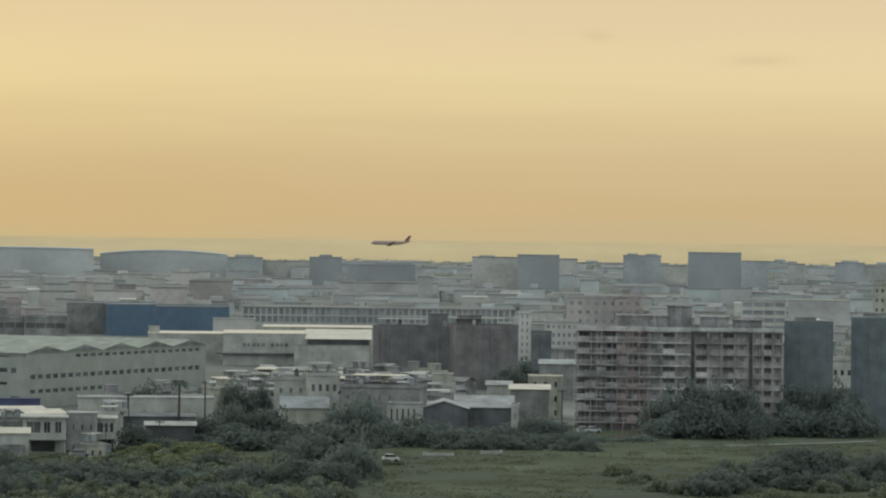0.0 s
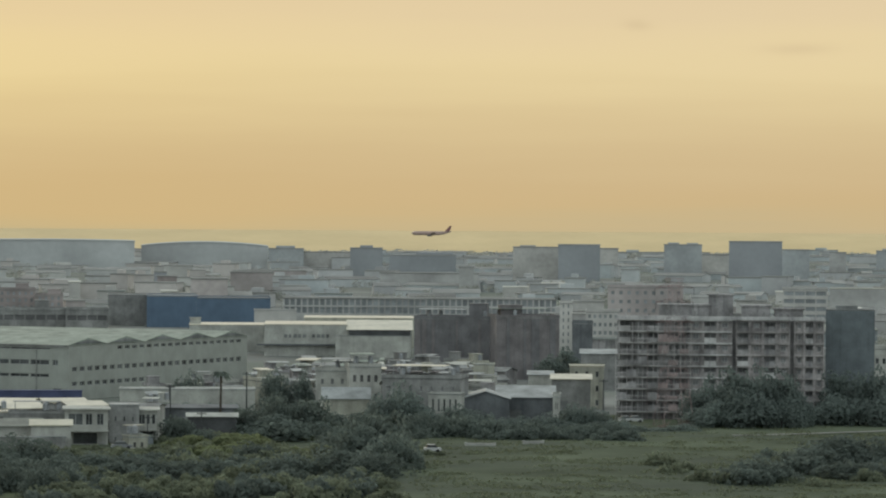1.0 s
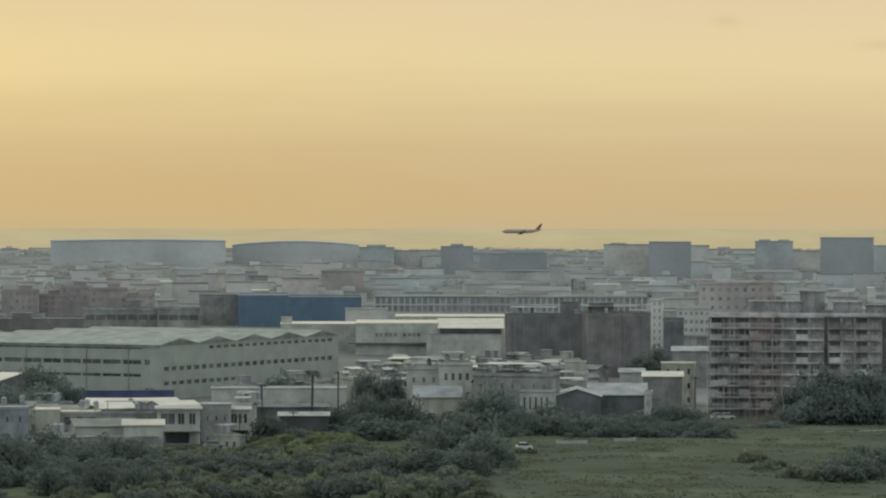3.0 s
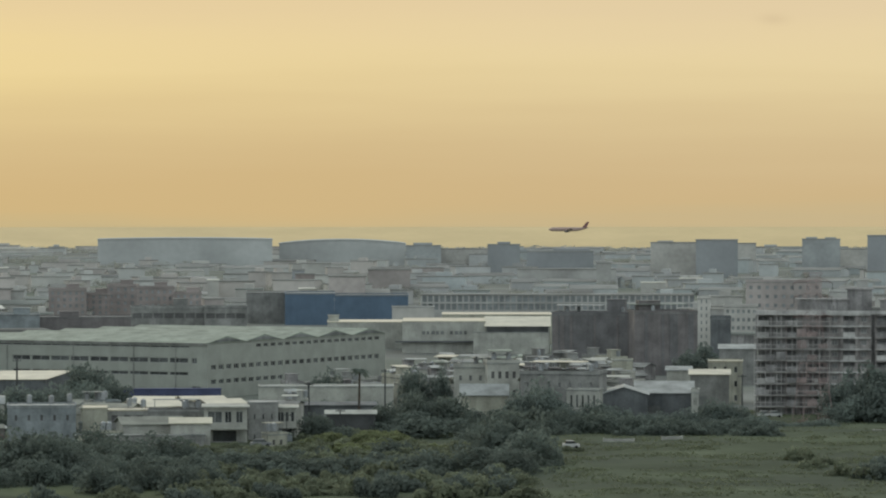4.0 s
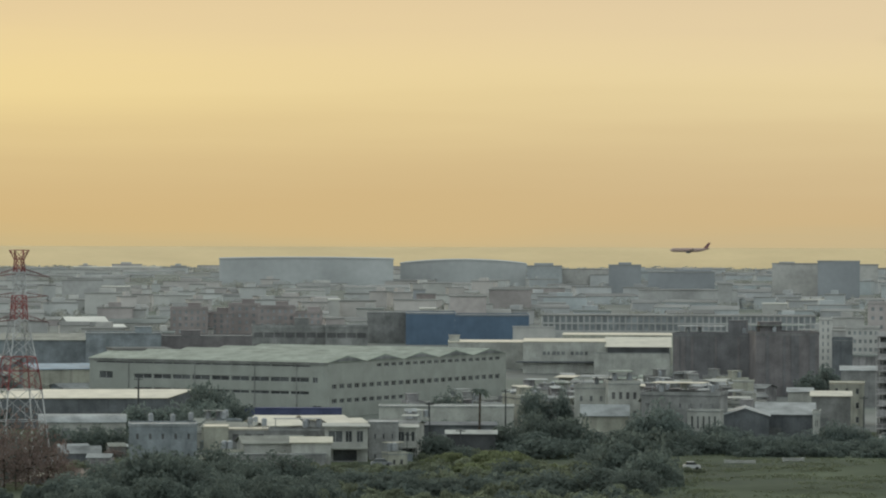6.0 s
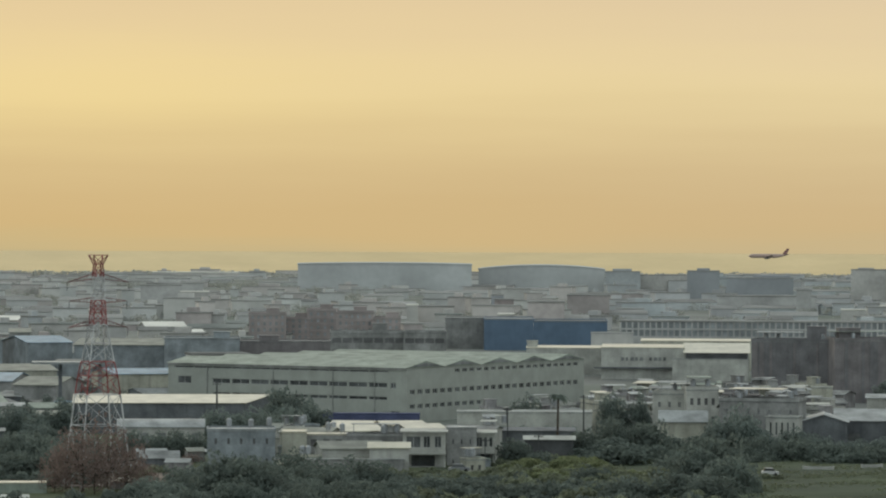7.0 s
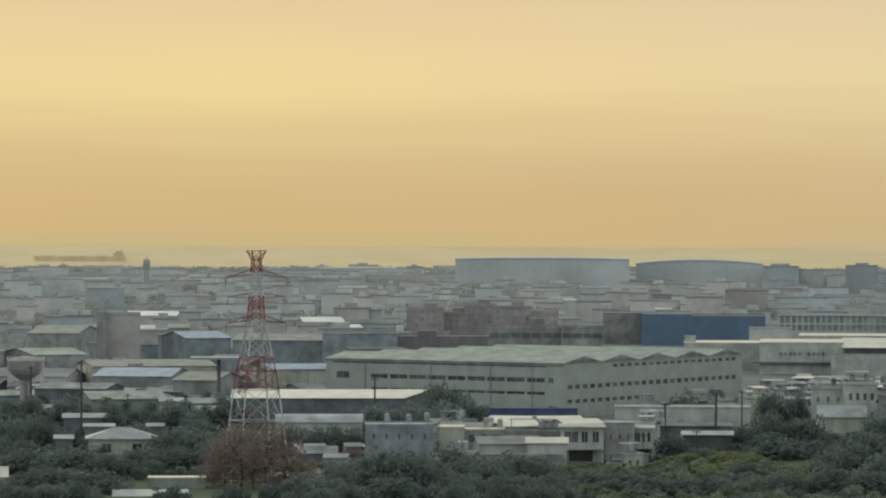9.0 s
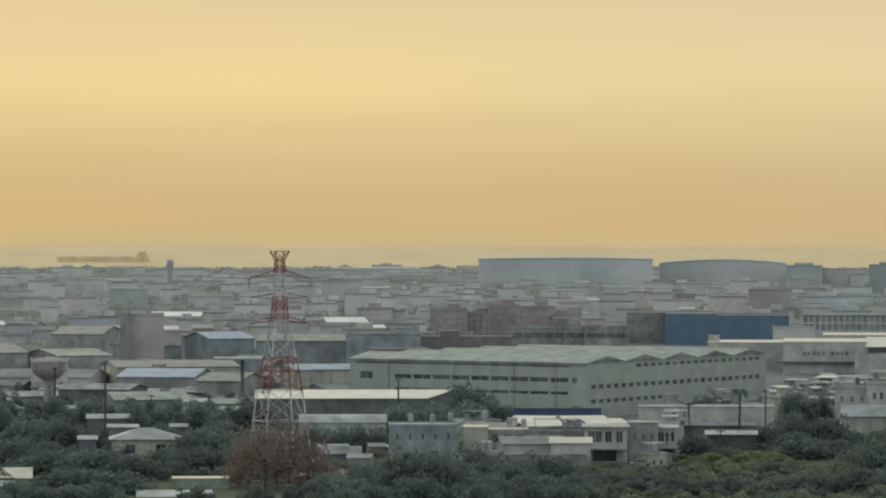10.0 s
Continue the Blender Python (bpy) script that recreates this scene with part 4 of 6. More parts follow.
def hangar(b, D, w, d, h, label, bow=1.2, step=0.0):
    """A great hangar: bowed roof edge, door leaves below, a band of panels above."""
    ob = thing("aircraft_hangar", b, D, label, "hangar", "hangars")
    n = 24
    crest = [h - bow + bow * math.sin(math.pi * i / n) ** 0.8 - step * abs(i / n - 0.5) * 2 for i in range(n + 1)]
    bm = bmesh.new()
    prism(bm, [(-w / 2, 0)] + [(w / 2, 0)] + [(w / 2 - w * i / n, crest[n - i] - 0.5) for i in range(n + 1)], 0, d)
    part("wall", bm, M_HANGAR, ob)
    bm = bmesh.new()
    prism(bm, [(-w / 2 - 0.6 + (w + 1.2) * i / n, crest[i] - 0.5) for i in range(n + 1)] + [(w / 2 + 0.6 - (w + 1.2) * i / n, crest[n - i] + 0.4) for i in range(n + 1)], -0.6, d)
    part("roof", bm, M_HANGAR_BAND, ob)
    for i in range(8):
        bm = bmesh.new()
        x = -w * 0.45 + w * 0.9 * i / 8
        box(bm, x + 0.3, x + w * 0.9 / 8 - 0.3, -0.06, -0.02, 0, h * 0.55)
        part("door_leaf", bm, M_HANGAR, ob)
    return ob


def colonnade_building(b, D, w, d, h, bays, label, turn=0.0):
    """A long two-storey hall front of upright fins between dark openings."""
    ob = thing("office_building", b, D, label, "building", "", turn)
    bm = bmesh.new()
    box(bm, -w / 2, w / 2, 0.8, d, 0, h - 0.2)
    part("wall", bm, M_FAR[1], ob)
    for z0, z1 in ((0, h - 6.5), (h - 3.9, h - 3.2), (h - 0.6, h)):
        bm = bmesh.new()
        box(bm, -w / 2, w / 2, 0, d if z1 == h else 0.8, z0, z1)
        part("band", bm, M_FAR[1] if z1 < h else M_FARROOF[1], ob)
    for z0, z1 in ((h - 6.5, h - 3.9), (h - 3.2, h - 0.6)):
        bm = bmesh.new()
        bm2 = bmesh.new()
        box(bm, -0.35, 0.35, 0.05, 0.8, z0, z1)
        bw = w / bays
        box(bm2, -bw / 2 + 0.36, bw / 2 - 0.36, 0.55, 0.78, z0, z1)
        fin = finish("fin", bm, M_FAR[1])
        dark = finish("window", bm2, M_GREYDARK)
        for i in range(bays):
            part_of("fin", fin, ob, "", (-w / 2 + 0.35 + i * bw, 0, 0))
            part_of("window", dark, ob, "", (-w / 2 + 0.35 + (i + 0.5) * bw, 0, 0))
    return ob


M_GREYDARK = mat("shaded_glazing", (0.24, 0.255, 0.26), rough=0.3, vary=0.15, each=0.2)


def control_tower(b, D, h):
    ob = thing("control_tower", b, D, "slender grey airport control tower in the haze", "control tower")
    bm = bmesh.new()
    bar(bm, (0, 0, 0), (0, 0, h * 0.72), 2.0, 12, 1.7)
    part("shaft", bm, M_SHAFT, ob)
    bm = bmesh.new()
    bar(bm, (0, 0, h * 0.72), (0, 0, h * 0.9), 1.7, 12, 2.5)
    bar(bm, (0, 0, h * 0.9), (0, 0, h), 2.5, 12, 2.0)
    part("cab", bm, M_SHAFT, ob)
    bm = bmesh.new()
    bar(bm, (0, 0, h), (0, 0, h + 2), 0.25, 6)
    part("mast", bm, M_FAR[1], ob)


def ship(b, D, z, L):
    ob = thing("cargo_ship", b, D, "long pale cargo ship in the sea haze", "ship", z=z)
    bm = bmesh.new()
    hh = L * 0.05
    prism(bm, [(-L * 0.48, -1.5), (L * 0.49, -1.5), (L / 2, hh), (-L / 2, hh)], 0, L * 0.13)
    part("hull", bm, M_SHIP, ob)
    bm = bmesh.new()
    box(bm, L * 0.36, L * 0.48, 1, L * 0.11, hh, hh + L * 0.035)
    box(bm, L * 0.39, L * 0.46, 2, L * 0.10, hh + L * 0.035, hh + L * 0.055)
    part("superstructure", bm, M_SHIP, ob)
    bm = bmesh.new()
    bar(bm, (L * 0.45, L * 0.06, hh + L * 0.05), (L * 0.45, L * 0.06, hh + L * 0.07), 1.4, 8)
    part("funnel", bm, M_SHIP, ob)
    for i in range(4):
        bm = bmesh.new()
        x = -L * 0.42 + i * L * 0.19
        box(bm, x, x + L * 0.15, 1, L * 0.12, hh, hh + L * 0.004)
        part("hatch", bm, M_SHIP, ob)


def airliner(b, D, z, L):
    """A twin-engined airliner, nose to the left, descending."""
    ob = thing("airliner", b, D, "pale reddish twin-engined airliner on its landing approach", "aeroplane", z=z, turn=-4)
    bm = bmesh.new()
    n, R = 22, L * 0.053
    rings = []
    for i in range(n + 1):
        s = i / n
        x = -L / 2 + L * s
        nose = min(1, (s / 0.10)) ** 0.55 if s > 0 else 0.02
        tail = 1 if s < 0.66 else max(0.06, 1 - ((s - 0.66) / 0.34) ** 1.5 * 0.94)
        r = max(0.03, R * nose * tail)
        zc = (R - r) * 0.75 if s > 0.66 else -(R - r) * 0.15
        rings.append([bm.verts.new((x, r * math.cos(a * math.tau / 14), zc + r * math.sin(a * math.tau / 14))) for a in range(14)])
    for p, q in zip(rings, rings[1:]):
        for a in range(14):
            bm.faces.new((p[a], p[(a + 1) % 14], q[(a + 1) % 14], q[a])).smooth = True
    bm.faces.new(rings[0][::-1])
    bm.faces.new(rings[-1])
    part("fuselage", bm, M_PLANE, ob)

    def slab(name, pts, t, material, parent=ob):
        bm = bmesh.new()
        a = [bm.verts.new(Vector(p) + Vector(t)) for p in pts]
        c = [bm.verts.new(Vector(p) - Vector(t)) for p in pts]
        bm.faces.new(a)
        bm.faces.new(c[::-1])
        for i in range(len(a)):
            bm.faces.new((a[i], c[i], c[(i + 1) % len(a)], a[(i + 1) % len(a)]))
        return part(name, bm, material, parent)

    for s in (-1, 1):
        slab("wing", [(-L * 0.10, s * R * 0.8, -R * 0.6), (L * 0.07, s * R * 0.8, -R * 0.6), (L * 0.15, s * L * 0.45, R * 0.6), (L * 0.11, s * L * 0.45, R * 0.6)], (0, 0, 0.22), M_PLANE)
        slab("tailplane", [(L * 0.38, s * R * 0.3, R * 0.5), (L * 0.47, s * R * 0.3, R * 0.5), (L * 0.505, s * L * 0.17, R * 0.9), (L * 0.47, s * L * 0.17, R * 0.9)], (0, 0, 0.12), M_PLANE)
        bm = bmesh.new()
        y = s * L * 0.15
        bar(bm, (-L * 0.085, y, -R * 1.05), (-L * 0.02, y, -R * 1.05), R * 0.42, 12, R * 0.46)
        bar(bm, (-L * 0.02, y, -R * 1.05), (L * 0.03, y, -R * 0.98), R * 0.46, 12, R * 0.26)
        part("engine", bm, M_CLOUDGREY, ob)
    slab("tail_fin", [(L * 0.34, 0, R * 0.9), (L * 0.455, 0, R * 0.8), (L * 0.525, 0, L * 0.185), (L * 0.465, 0, L * 0.185)], (0, 0.18, 0), M_PLANE_TAIL)


def low_wall(b, D, w, h, turn):
    """A stretch of low rendered wall under a coping, with two piers."""
    ob = thing("garden_wall", b, D, "low pale rendered wall at the meadow edge", "wall", "low walls", turn, 1.1)
    bm = bmesh.new()
    box(bm, -w / 2, w / 2, 0, 0.25, -0.3, h)
    part("wall", bm, M_WHITE, ob)
    bm = bmesh.new()
    box(bm, -w / 2 - 0.05, w / 2 + 0.05, -0.06, 0.31, h, h + 0.1)
    part("coping", bm, M_SLAB, ob)
    for x in (-w / 2, w / 2 - 0.4):
        bm = bmesh.new()
        box(bm, x, x + 0.4, -0.1, 0.35, -0.3, h + 0.25)
        part("pier", bm, M_WHITE, ob)


def yard_clutter():
    """Lean-tos, stores and awnings between the near houses."""
    rng = random.Random(17)
    spots = [(b, D) for D in (741, 757, 771, 785, 797, 812) for b in (0.35, 0.75, 1.15, 1.5, 1.85, 2.75, 3.05, 3.35)]
    for b, D in spots:
        if rng.random() < 0.25 or (D < 765 and 1.2 < b < 2.9):
            continue
        w, h = rng.uniform(2.5, 5.5), rng.uniform(3.2, 6.4) if D > 765 else rng.uniform(2.2, 3.2)
        wall = rng.choice([M_WHITE, M_GREYWALL, M_CREAM, M_BLUEGREY, M_CONCRETE])
        roof = rng.choice([M_ROOF_PALE, M_ROOF_GREY, M_ROOF_DULL, M_ROOF_GREEN])
        b2, D2, turn = b + rng.uniform(-0.12, 0.12), D + rng.uniform(-4, 4), rng.uniform(-35, 35)
        if rng.random() < 0.5:
            shed("outhouse", b2, D2, w, rng.uniform(3, 6), h * 0.85, h, "small outhouse with a sheet roof among the houses", "outhouse", wall, roof, rng.choice(["x", "y"]), turn, "outhouses", False, 0.3)
        else:
            building("outhouse", b2, D2, w, rng.uniform(3, 6), h, "small flat-roofed outhouse with a roof shelter", "outhouse", wall, roof, floors=2 if h > 4.5 else 1, bays=2, fw=0.35, fh=1.0,
                     parapet=0.3, tanks=rng.randint(0, 2), shelter=rng.random() < 0.5, turn=turn, group="outhouses", glass=M_SHADEGLASS)


def facade_strips(block, w, h, material, places):
    """Broad shallow piers on a tiled front, as shares of its width."""
    for c, wide in places:
        bm = bmesh.new()
        box(bm, c * w - wide / 2, c * w + wide / 2, -0.16, -0.004, 0, h)
        part("pilaster", bm, material, block)


def lathe(name, profile, material, ob, label="", n=24):
    """A turned part: (radius, height) from the foot up."""
    bm = bmesh.new()
    rings = [[bm.verts.new((q * math.cos(math.tau * i / n), q * math.sin(math.tau * i / n), z)) for i in range(n)] for q, z in profile]
    for lo, hi in zip(rings, rings[1:]):
        for i in range(n):
            bm.faces.new((lo[i], lo[(i + 1) % n], hi[(i + 1) % n], hi[i]))
    bm.faces.new(rings[-1])
    part(name, bm, material, ob, label)


def water_tower(b, D, h, w):
    """A concrete mushroom tank on a slender shaft."""
    ob = thing("water_tower", b, D, "weathered concrete mushroom water tower above the trees", "water tower")
    s = w / 2
    tank = h - w * 0.72
    lathe("shaft", [(s * 0.42, -0.5), (s * 0.34, 1.0), (s * 0.32, tank + 0.3)], M_WATERTOWER, ob)
    lathe("tank", [(s * 0.3, tank), (s * 0.42, tank + 0.3), (s * 0.86, tank + w * 0.2), (s, tank + w * 0.32), (s, tank + w * 0.58), (s * 0.95, tank + w * 0.61), (s * 0.55, tank + w * 0.69), (s * 0.1, tank + w * 0.72)], M_WATERTOWER, ob)
    for i in range(3):
        z = tank + w * (0.34 + 0.1 * i)
        lathe("hoop", [(s + 0.02, z), (s + 0.09, z), (s + 0.09, z + 0.12), (s + 0.02, z + 0.12)], M_CONCRETE, ob)
    bm = bmesh.new()
    for dx in (-0.25, 0.25):
        box(bm, dx - 0.03, dx + 0.03, -s * 0.34 - 0.2, -s * 0.34 - 0.14, 0, tank)
    for k in range(int(tank / 0.4)):
        box(bm, -0.25, 0.25, -s * 0.34 - 0.19, -s * 0.34 - 0.15, 0.3 + k * 0.4, 0.34 + k * 0.4)
    part("ladder", bm, M_POLE, ob)


# ---- far skyline ----
hangar(1.805, 3300, 147.54, 90, 23.91, "huge flat blue-grey aircraft hangar in the haze", bow=1.0)
hangar(4.114, 3340, 108.16, 90, 22.25, "blue-grey aircraft hangar with a bowed roof", bow=3.4)
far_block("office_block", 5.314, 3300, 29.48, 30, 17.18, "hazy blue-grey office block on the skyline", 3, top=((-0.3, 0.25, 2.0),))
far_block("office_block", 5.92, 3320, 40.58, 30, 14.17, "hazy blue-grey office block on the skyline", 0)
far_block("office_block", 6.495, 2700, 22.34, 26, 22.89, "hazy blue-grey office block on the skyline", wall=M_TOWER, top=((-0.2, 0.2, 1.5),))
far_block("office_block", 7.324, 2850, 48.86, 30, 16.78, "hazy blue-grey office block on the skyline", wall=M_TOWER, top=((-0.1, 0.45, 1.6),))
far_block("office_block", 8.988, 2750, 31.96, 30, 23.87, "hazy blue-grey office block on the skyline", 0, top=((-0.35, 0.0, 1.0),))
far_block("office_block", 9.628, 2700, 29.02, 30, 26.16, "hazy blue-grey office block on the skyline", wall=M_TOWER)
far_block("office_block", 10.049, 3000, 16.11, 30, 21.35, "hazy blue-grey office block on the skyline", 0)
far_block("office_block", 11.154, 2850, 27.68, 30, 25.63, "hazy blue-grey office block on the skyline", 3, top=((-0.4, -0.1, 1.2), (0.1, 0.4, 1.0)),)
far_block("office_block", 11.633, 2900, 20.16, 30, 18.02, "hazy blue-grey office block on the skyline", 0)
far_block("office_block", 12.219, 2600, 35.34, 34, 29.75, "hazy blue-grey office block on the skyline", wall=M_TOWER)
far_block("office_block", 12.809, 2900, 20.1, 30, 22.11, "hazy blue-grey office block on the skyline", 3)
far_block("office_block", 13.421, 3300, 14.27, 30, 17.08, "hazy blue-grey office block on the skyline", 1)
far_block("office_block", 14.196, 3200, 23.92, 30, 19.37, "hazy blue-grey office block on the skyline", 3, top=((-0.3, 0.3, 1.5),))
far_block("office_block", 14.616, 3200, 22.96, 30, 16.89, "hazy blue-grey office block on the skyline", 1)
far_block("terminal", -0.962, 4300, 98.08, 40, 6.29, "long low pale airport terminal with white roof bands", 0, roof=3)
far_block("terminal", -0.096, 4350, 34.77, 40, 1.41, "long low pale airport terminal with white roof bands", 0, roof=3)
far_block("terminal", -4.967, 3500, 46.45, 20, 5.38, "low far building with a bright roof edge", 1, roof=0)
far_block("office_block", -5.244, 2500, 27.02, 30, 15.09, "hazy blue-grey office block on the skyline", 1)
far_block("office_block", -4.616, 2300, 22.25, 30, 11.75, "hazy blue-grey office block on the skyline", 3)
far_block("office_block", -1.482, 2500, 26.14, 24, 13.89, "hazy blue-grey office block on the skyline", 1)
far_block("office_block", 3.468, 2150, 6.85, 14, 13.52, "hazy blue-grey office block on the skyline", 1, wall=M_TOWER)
far_block("office_block", 3.566, 2120, 10.48, 14, 11.57, "haze-dulled brown far block beside a grey tower", 2, wall=M_FARBRICK)
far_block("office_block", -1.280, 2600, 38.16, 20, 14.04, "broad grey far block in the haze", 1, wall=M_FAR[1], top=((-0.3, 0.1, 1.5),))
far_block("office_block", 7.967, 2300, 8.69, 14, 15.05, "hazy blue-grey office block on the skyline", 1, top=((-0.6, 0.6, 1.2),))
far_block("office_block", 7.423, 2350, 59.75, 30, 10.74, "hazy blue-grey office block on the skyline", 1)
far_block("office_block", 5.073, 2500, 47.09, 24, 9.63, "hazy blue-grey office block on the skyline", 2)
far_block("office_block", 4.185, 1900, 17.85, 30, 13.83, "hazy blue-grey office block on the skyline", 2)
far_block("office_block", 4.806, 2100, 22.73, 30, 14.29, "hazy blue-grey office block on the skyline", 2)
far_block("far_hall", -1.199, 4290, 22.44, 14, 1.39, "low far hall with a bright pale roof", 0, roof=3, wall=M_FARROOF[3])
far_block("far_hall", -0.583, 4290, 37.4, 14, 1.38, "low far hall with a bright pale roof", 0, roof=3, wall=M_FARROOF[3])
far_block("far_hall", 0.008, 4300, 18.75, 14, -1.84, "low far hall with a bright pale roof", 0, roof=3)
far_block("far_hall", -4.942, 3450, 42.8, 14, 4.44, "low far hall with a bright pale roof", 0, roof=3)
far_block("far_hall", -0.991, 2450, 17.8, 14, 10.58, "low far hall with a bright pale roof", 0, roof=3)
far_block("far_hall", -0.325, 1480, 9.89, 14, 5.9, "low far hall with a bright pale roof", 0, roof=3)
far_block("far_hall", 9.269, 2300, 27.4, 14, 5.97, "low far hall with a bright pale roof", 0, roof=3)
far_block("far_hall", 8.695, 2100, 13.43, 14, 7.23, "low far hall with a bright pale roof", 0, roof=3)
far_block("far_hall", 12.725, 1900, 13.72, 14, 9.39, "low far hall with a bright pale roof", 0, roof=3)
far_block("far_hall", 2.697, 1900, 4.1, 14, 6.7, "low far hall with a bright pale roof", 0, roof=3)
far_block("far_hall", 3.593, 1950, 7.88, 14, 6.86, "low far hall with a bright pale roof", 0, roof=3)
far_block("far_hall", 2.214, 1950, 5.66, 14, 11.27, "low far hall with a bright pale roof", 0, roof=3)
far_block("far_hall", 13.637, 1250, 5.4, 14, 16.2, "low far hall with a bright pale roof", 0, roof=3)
control_tower(-4.015, 2600, 27.17)
ship(-4.992, 4845, 9.93, 114)
airliner(7.445, 3600, 30.07, 37)


# ---- middle distance: works, halls and blocks ----
gabled_factory(2.13, 945, 70.0, 91.0, 13.4, 5, -30.9)
hall = building("factory", 5.61, 1250, 26.65, 40, 10.11, "long white factory hall with faded lettering", "factory", M_WHITE, M_ROOF_CREAM, parapet=0)
bm = bmesh.new()
box(bm, -15.60, 20.29, -1.6, -0.004, 3.49, 3.94)
part("awning", bm, M_DARKWALL, hall, "thin dark awning along the wall")
for i, lw in enumerate((1.1, 0.8, 1.2, 0.9, 1.1, 0.0, 0.9, 1.2, 1.0, 0.9)):
    if lw:
        bm = bmesh.new()
        box(bm, -7.0 + i * 1.5, -7.0 + i * 1.5 + lw, -0.06, -0.004, 6.0, 7.1)
        part("lettering", bm, M_ROOF_GREY, hall, "faded grey wall lettering")
shed("factory", 6.696, 1246, 20.63, 30, 8.69, 11.37, "white factory hall wing under a cream roof", "factory", M_WHITE, M_ROOF_CREAM, door=False)
# near-black wall in place of the shadow gap under the hall's roof
building("loading_canopy", 6.696, 1243, 19.63, 2.5, 8.54, "dark strip painted as the shade under the roof edge", "canopy", M_POLE, M_POLE, parapet=0)
building("works_wall", 6.6, 1239, 24.0, 1.2, 6.9, "plain white works wall", "wall", M_WHITE, M_ROOF_PALE, parapet=0)
building("factory", 4.448, 1290, 24.83, 30, 8.75, "low white works wing under a cream roof", "factory", M_WHITE, M_ROOF_CREAM, parapet=0, hut=(-10.50, 3.6, 3, 1.9))
building("factory", 6.39, 1330, 37.65, 30, 10.22, "rear works hall with a bright white roof edge", "factory", M_CREAM, M_ROOF_CREAM, parapet=0)
block = building("apartment_block", 7.809, 1095, 23.23, 16, 16.27, "dark brown tiled apartment block with steel roof canopies", "apartment block", M_BROWN, shelter=True, hut=(6, 5, 6, 4.0), tanks=4, group="brown blocks", turn=-6)
# the two left strips are added in place of the lighter side face
facade_strips(block, 23.0, 16.07, M_BROWN_WARM, ((-0.46, 1.4), (-0.38, 1.2), (-0.27, 0.8), (0.02, 0.6), (0.3, 0.6)))
block = building("apartment_block", 8.883, 1080.5, 17.59, 16, 17.06, "warm brown tiled apartment block with steel roof canopies", "apartment block", M_BROWN_WARM, shelter=True, hut=(-4, 6, 6, 3.2), tanks=3, group="brown blocks", turn=8)
facade_strips(block, 17.4, 16.86, M_BROWN, ((-0.32, 0.9), (-0.05, 0.7), (0.12, 2.2), (0.4, 1.6)))
colonnade_building(7.282, 1640, 115.28, 25, 10.74, 46, "long grey two-storey hall with rows of upright fins")
building("warehouse", 3.635, 1567, 19.94, 40, 12.30, "plain deep blue clad warehouse", "warehouse", M_BLUE, M_FARROOF[1], parapet=0.3)
building("warehouse", 4.543, 1567.2, 29.70, 40, 11.50, "lower deep blue clad wing of the warehouse", "warehouse", M_BLUE, M_FARROOF[1], parapet=0.3)
building("warehouse", 2.986, 1590, 15.81, 30, 12.15, "grey clad warehouse beside the blue one", "warehouse", M_GREYWALL, M_ROOF_GREY, parapet=0.3)
building("works_block", 5.159, 1480, 16.09, 14, 8.97, "small cream block between the halls", "building", M_FAR[0], M_ROOF_PALE, parapet=0.3)
building("brick_block", 0.082, 1520, 14.7, 18, 14.81, "red-brown brick block paled by the haze", "apartment block", M_FARBRICK, M_FARROOF[1], glass=M_GREYDARK, floors=6, bays=6, fw=0.4, fh=1.3, hut=(2, 5, 5, 2.2), group="brick blocks")
building("brick_block", 0.877, 1540, 11.81, 18, 16.02, "red-brown brick block paled by the haze", "apartment block", M_FARBRICK, M_FARROOF[1], glass=M_GREYDARK, floors=6, bays=4, fw=0.4, fh=1.3, hut=(2, 5, 5, 2.2), group="brick blocks")
building("brick_block", 1.371, 1500, 14.34, 18, 15.85, "red-brown brick block paled by the haze", "apartment block", M_FARBRICK, M_FARROOF[1], glass=M_GREYDARK, floors=6, bays=6, fw=0.4, fh=1.3, hut=(2, 5, 5, 2.2), group="brick blocks")
building("brick_block", 1.844, 1490, 10.37, 18, 13.88, "red-brown brick block paled by the haze", "apartment block", M_FARBRICK, M_FARROOF[1], glass=M_GREYDARK, floors=6, bays=4, fw=0.4, fh=1.3, hut=(2, 5, 5, 2.2), group="brick blocks")
building("brick_block", 0.509, 1540, 11.13, 18, 12.61, "red-brown brick block paled by the haze", "apartment block", M_FARBRICK, M_FARROOF[1], glass=M_GREYDARK, floors=6, bays=4, fw=0.4, fh=1.3, hut=(2, 5, 5, 2.2), group="brick blocks")
building("office_building", 1.567, 1330, 26.02, 14, 12.41, "low grey office building with dark window bands", "building", M_GREYWALL, M_ROOF_GREY, glass=M_SHADEGLASS, floors=3, bays=7, fw=0.85, fh=1.7, hut=(4, 5, 5, 3))
building("office_building", 2.397, 1320, 14.36, 14, 12.67, "low grey office building with dark window bands", "building", M_GREYWALL, M_ROOF_GREY, glass=M_SHADEGLASS, floors=3, bays=4, fw=0.9, fh=1.7)
building("tower_block", 9.439, 1300, 4.15, 14, 16.33, "narrow pale concrete slab block", "building", M_FAR[0], glass=M_GREYDARK, floors=7, bays=2, fw=0.3, fh=1.2)
building("block", 9.684, 1190, 6.22, 12, 12.59, "dark clad block behind the pale roofs", "building", M_DARKWALL)
building("block", 9.981, 1290, 11.24, 14, 13.7, "pale grey low block with window rows", "building", M_FAR[0], glass=M_GREYDARK, floors=5, bays=6, fw=0.5, fh=1.2)
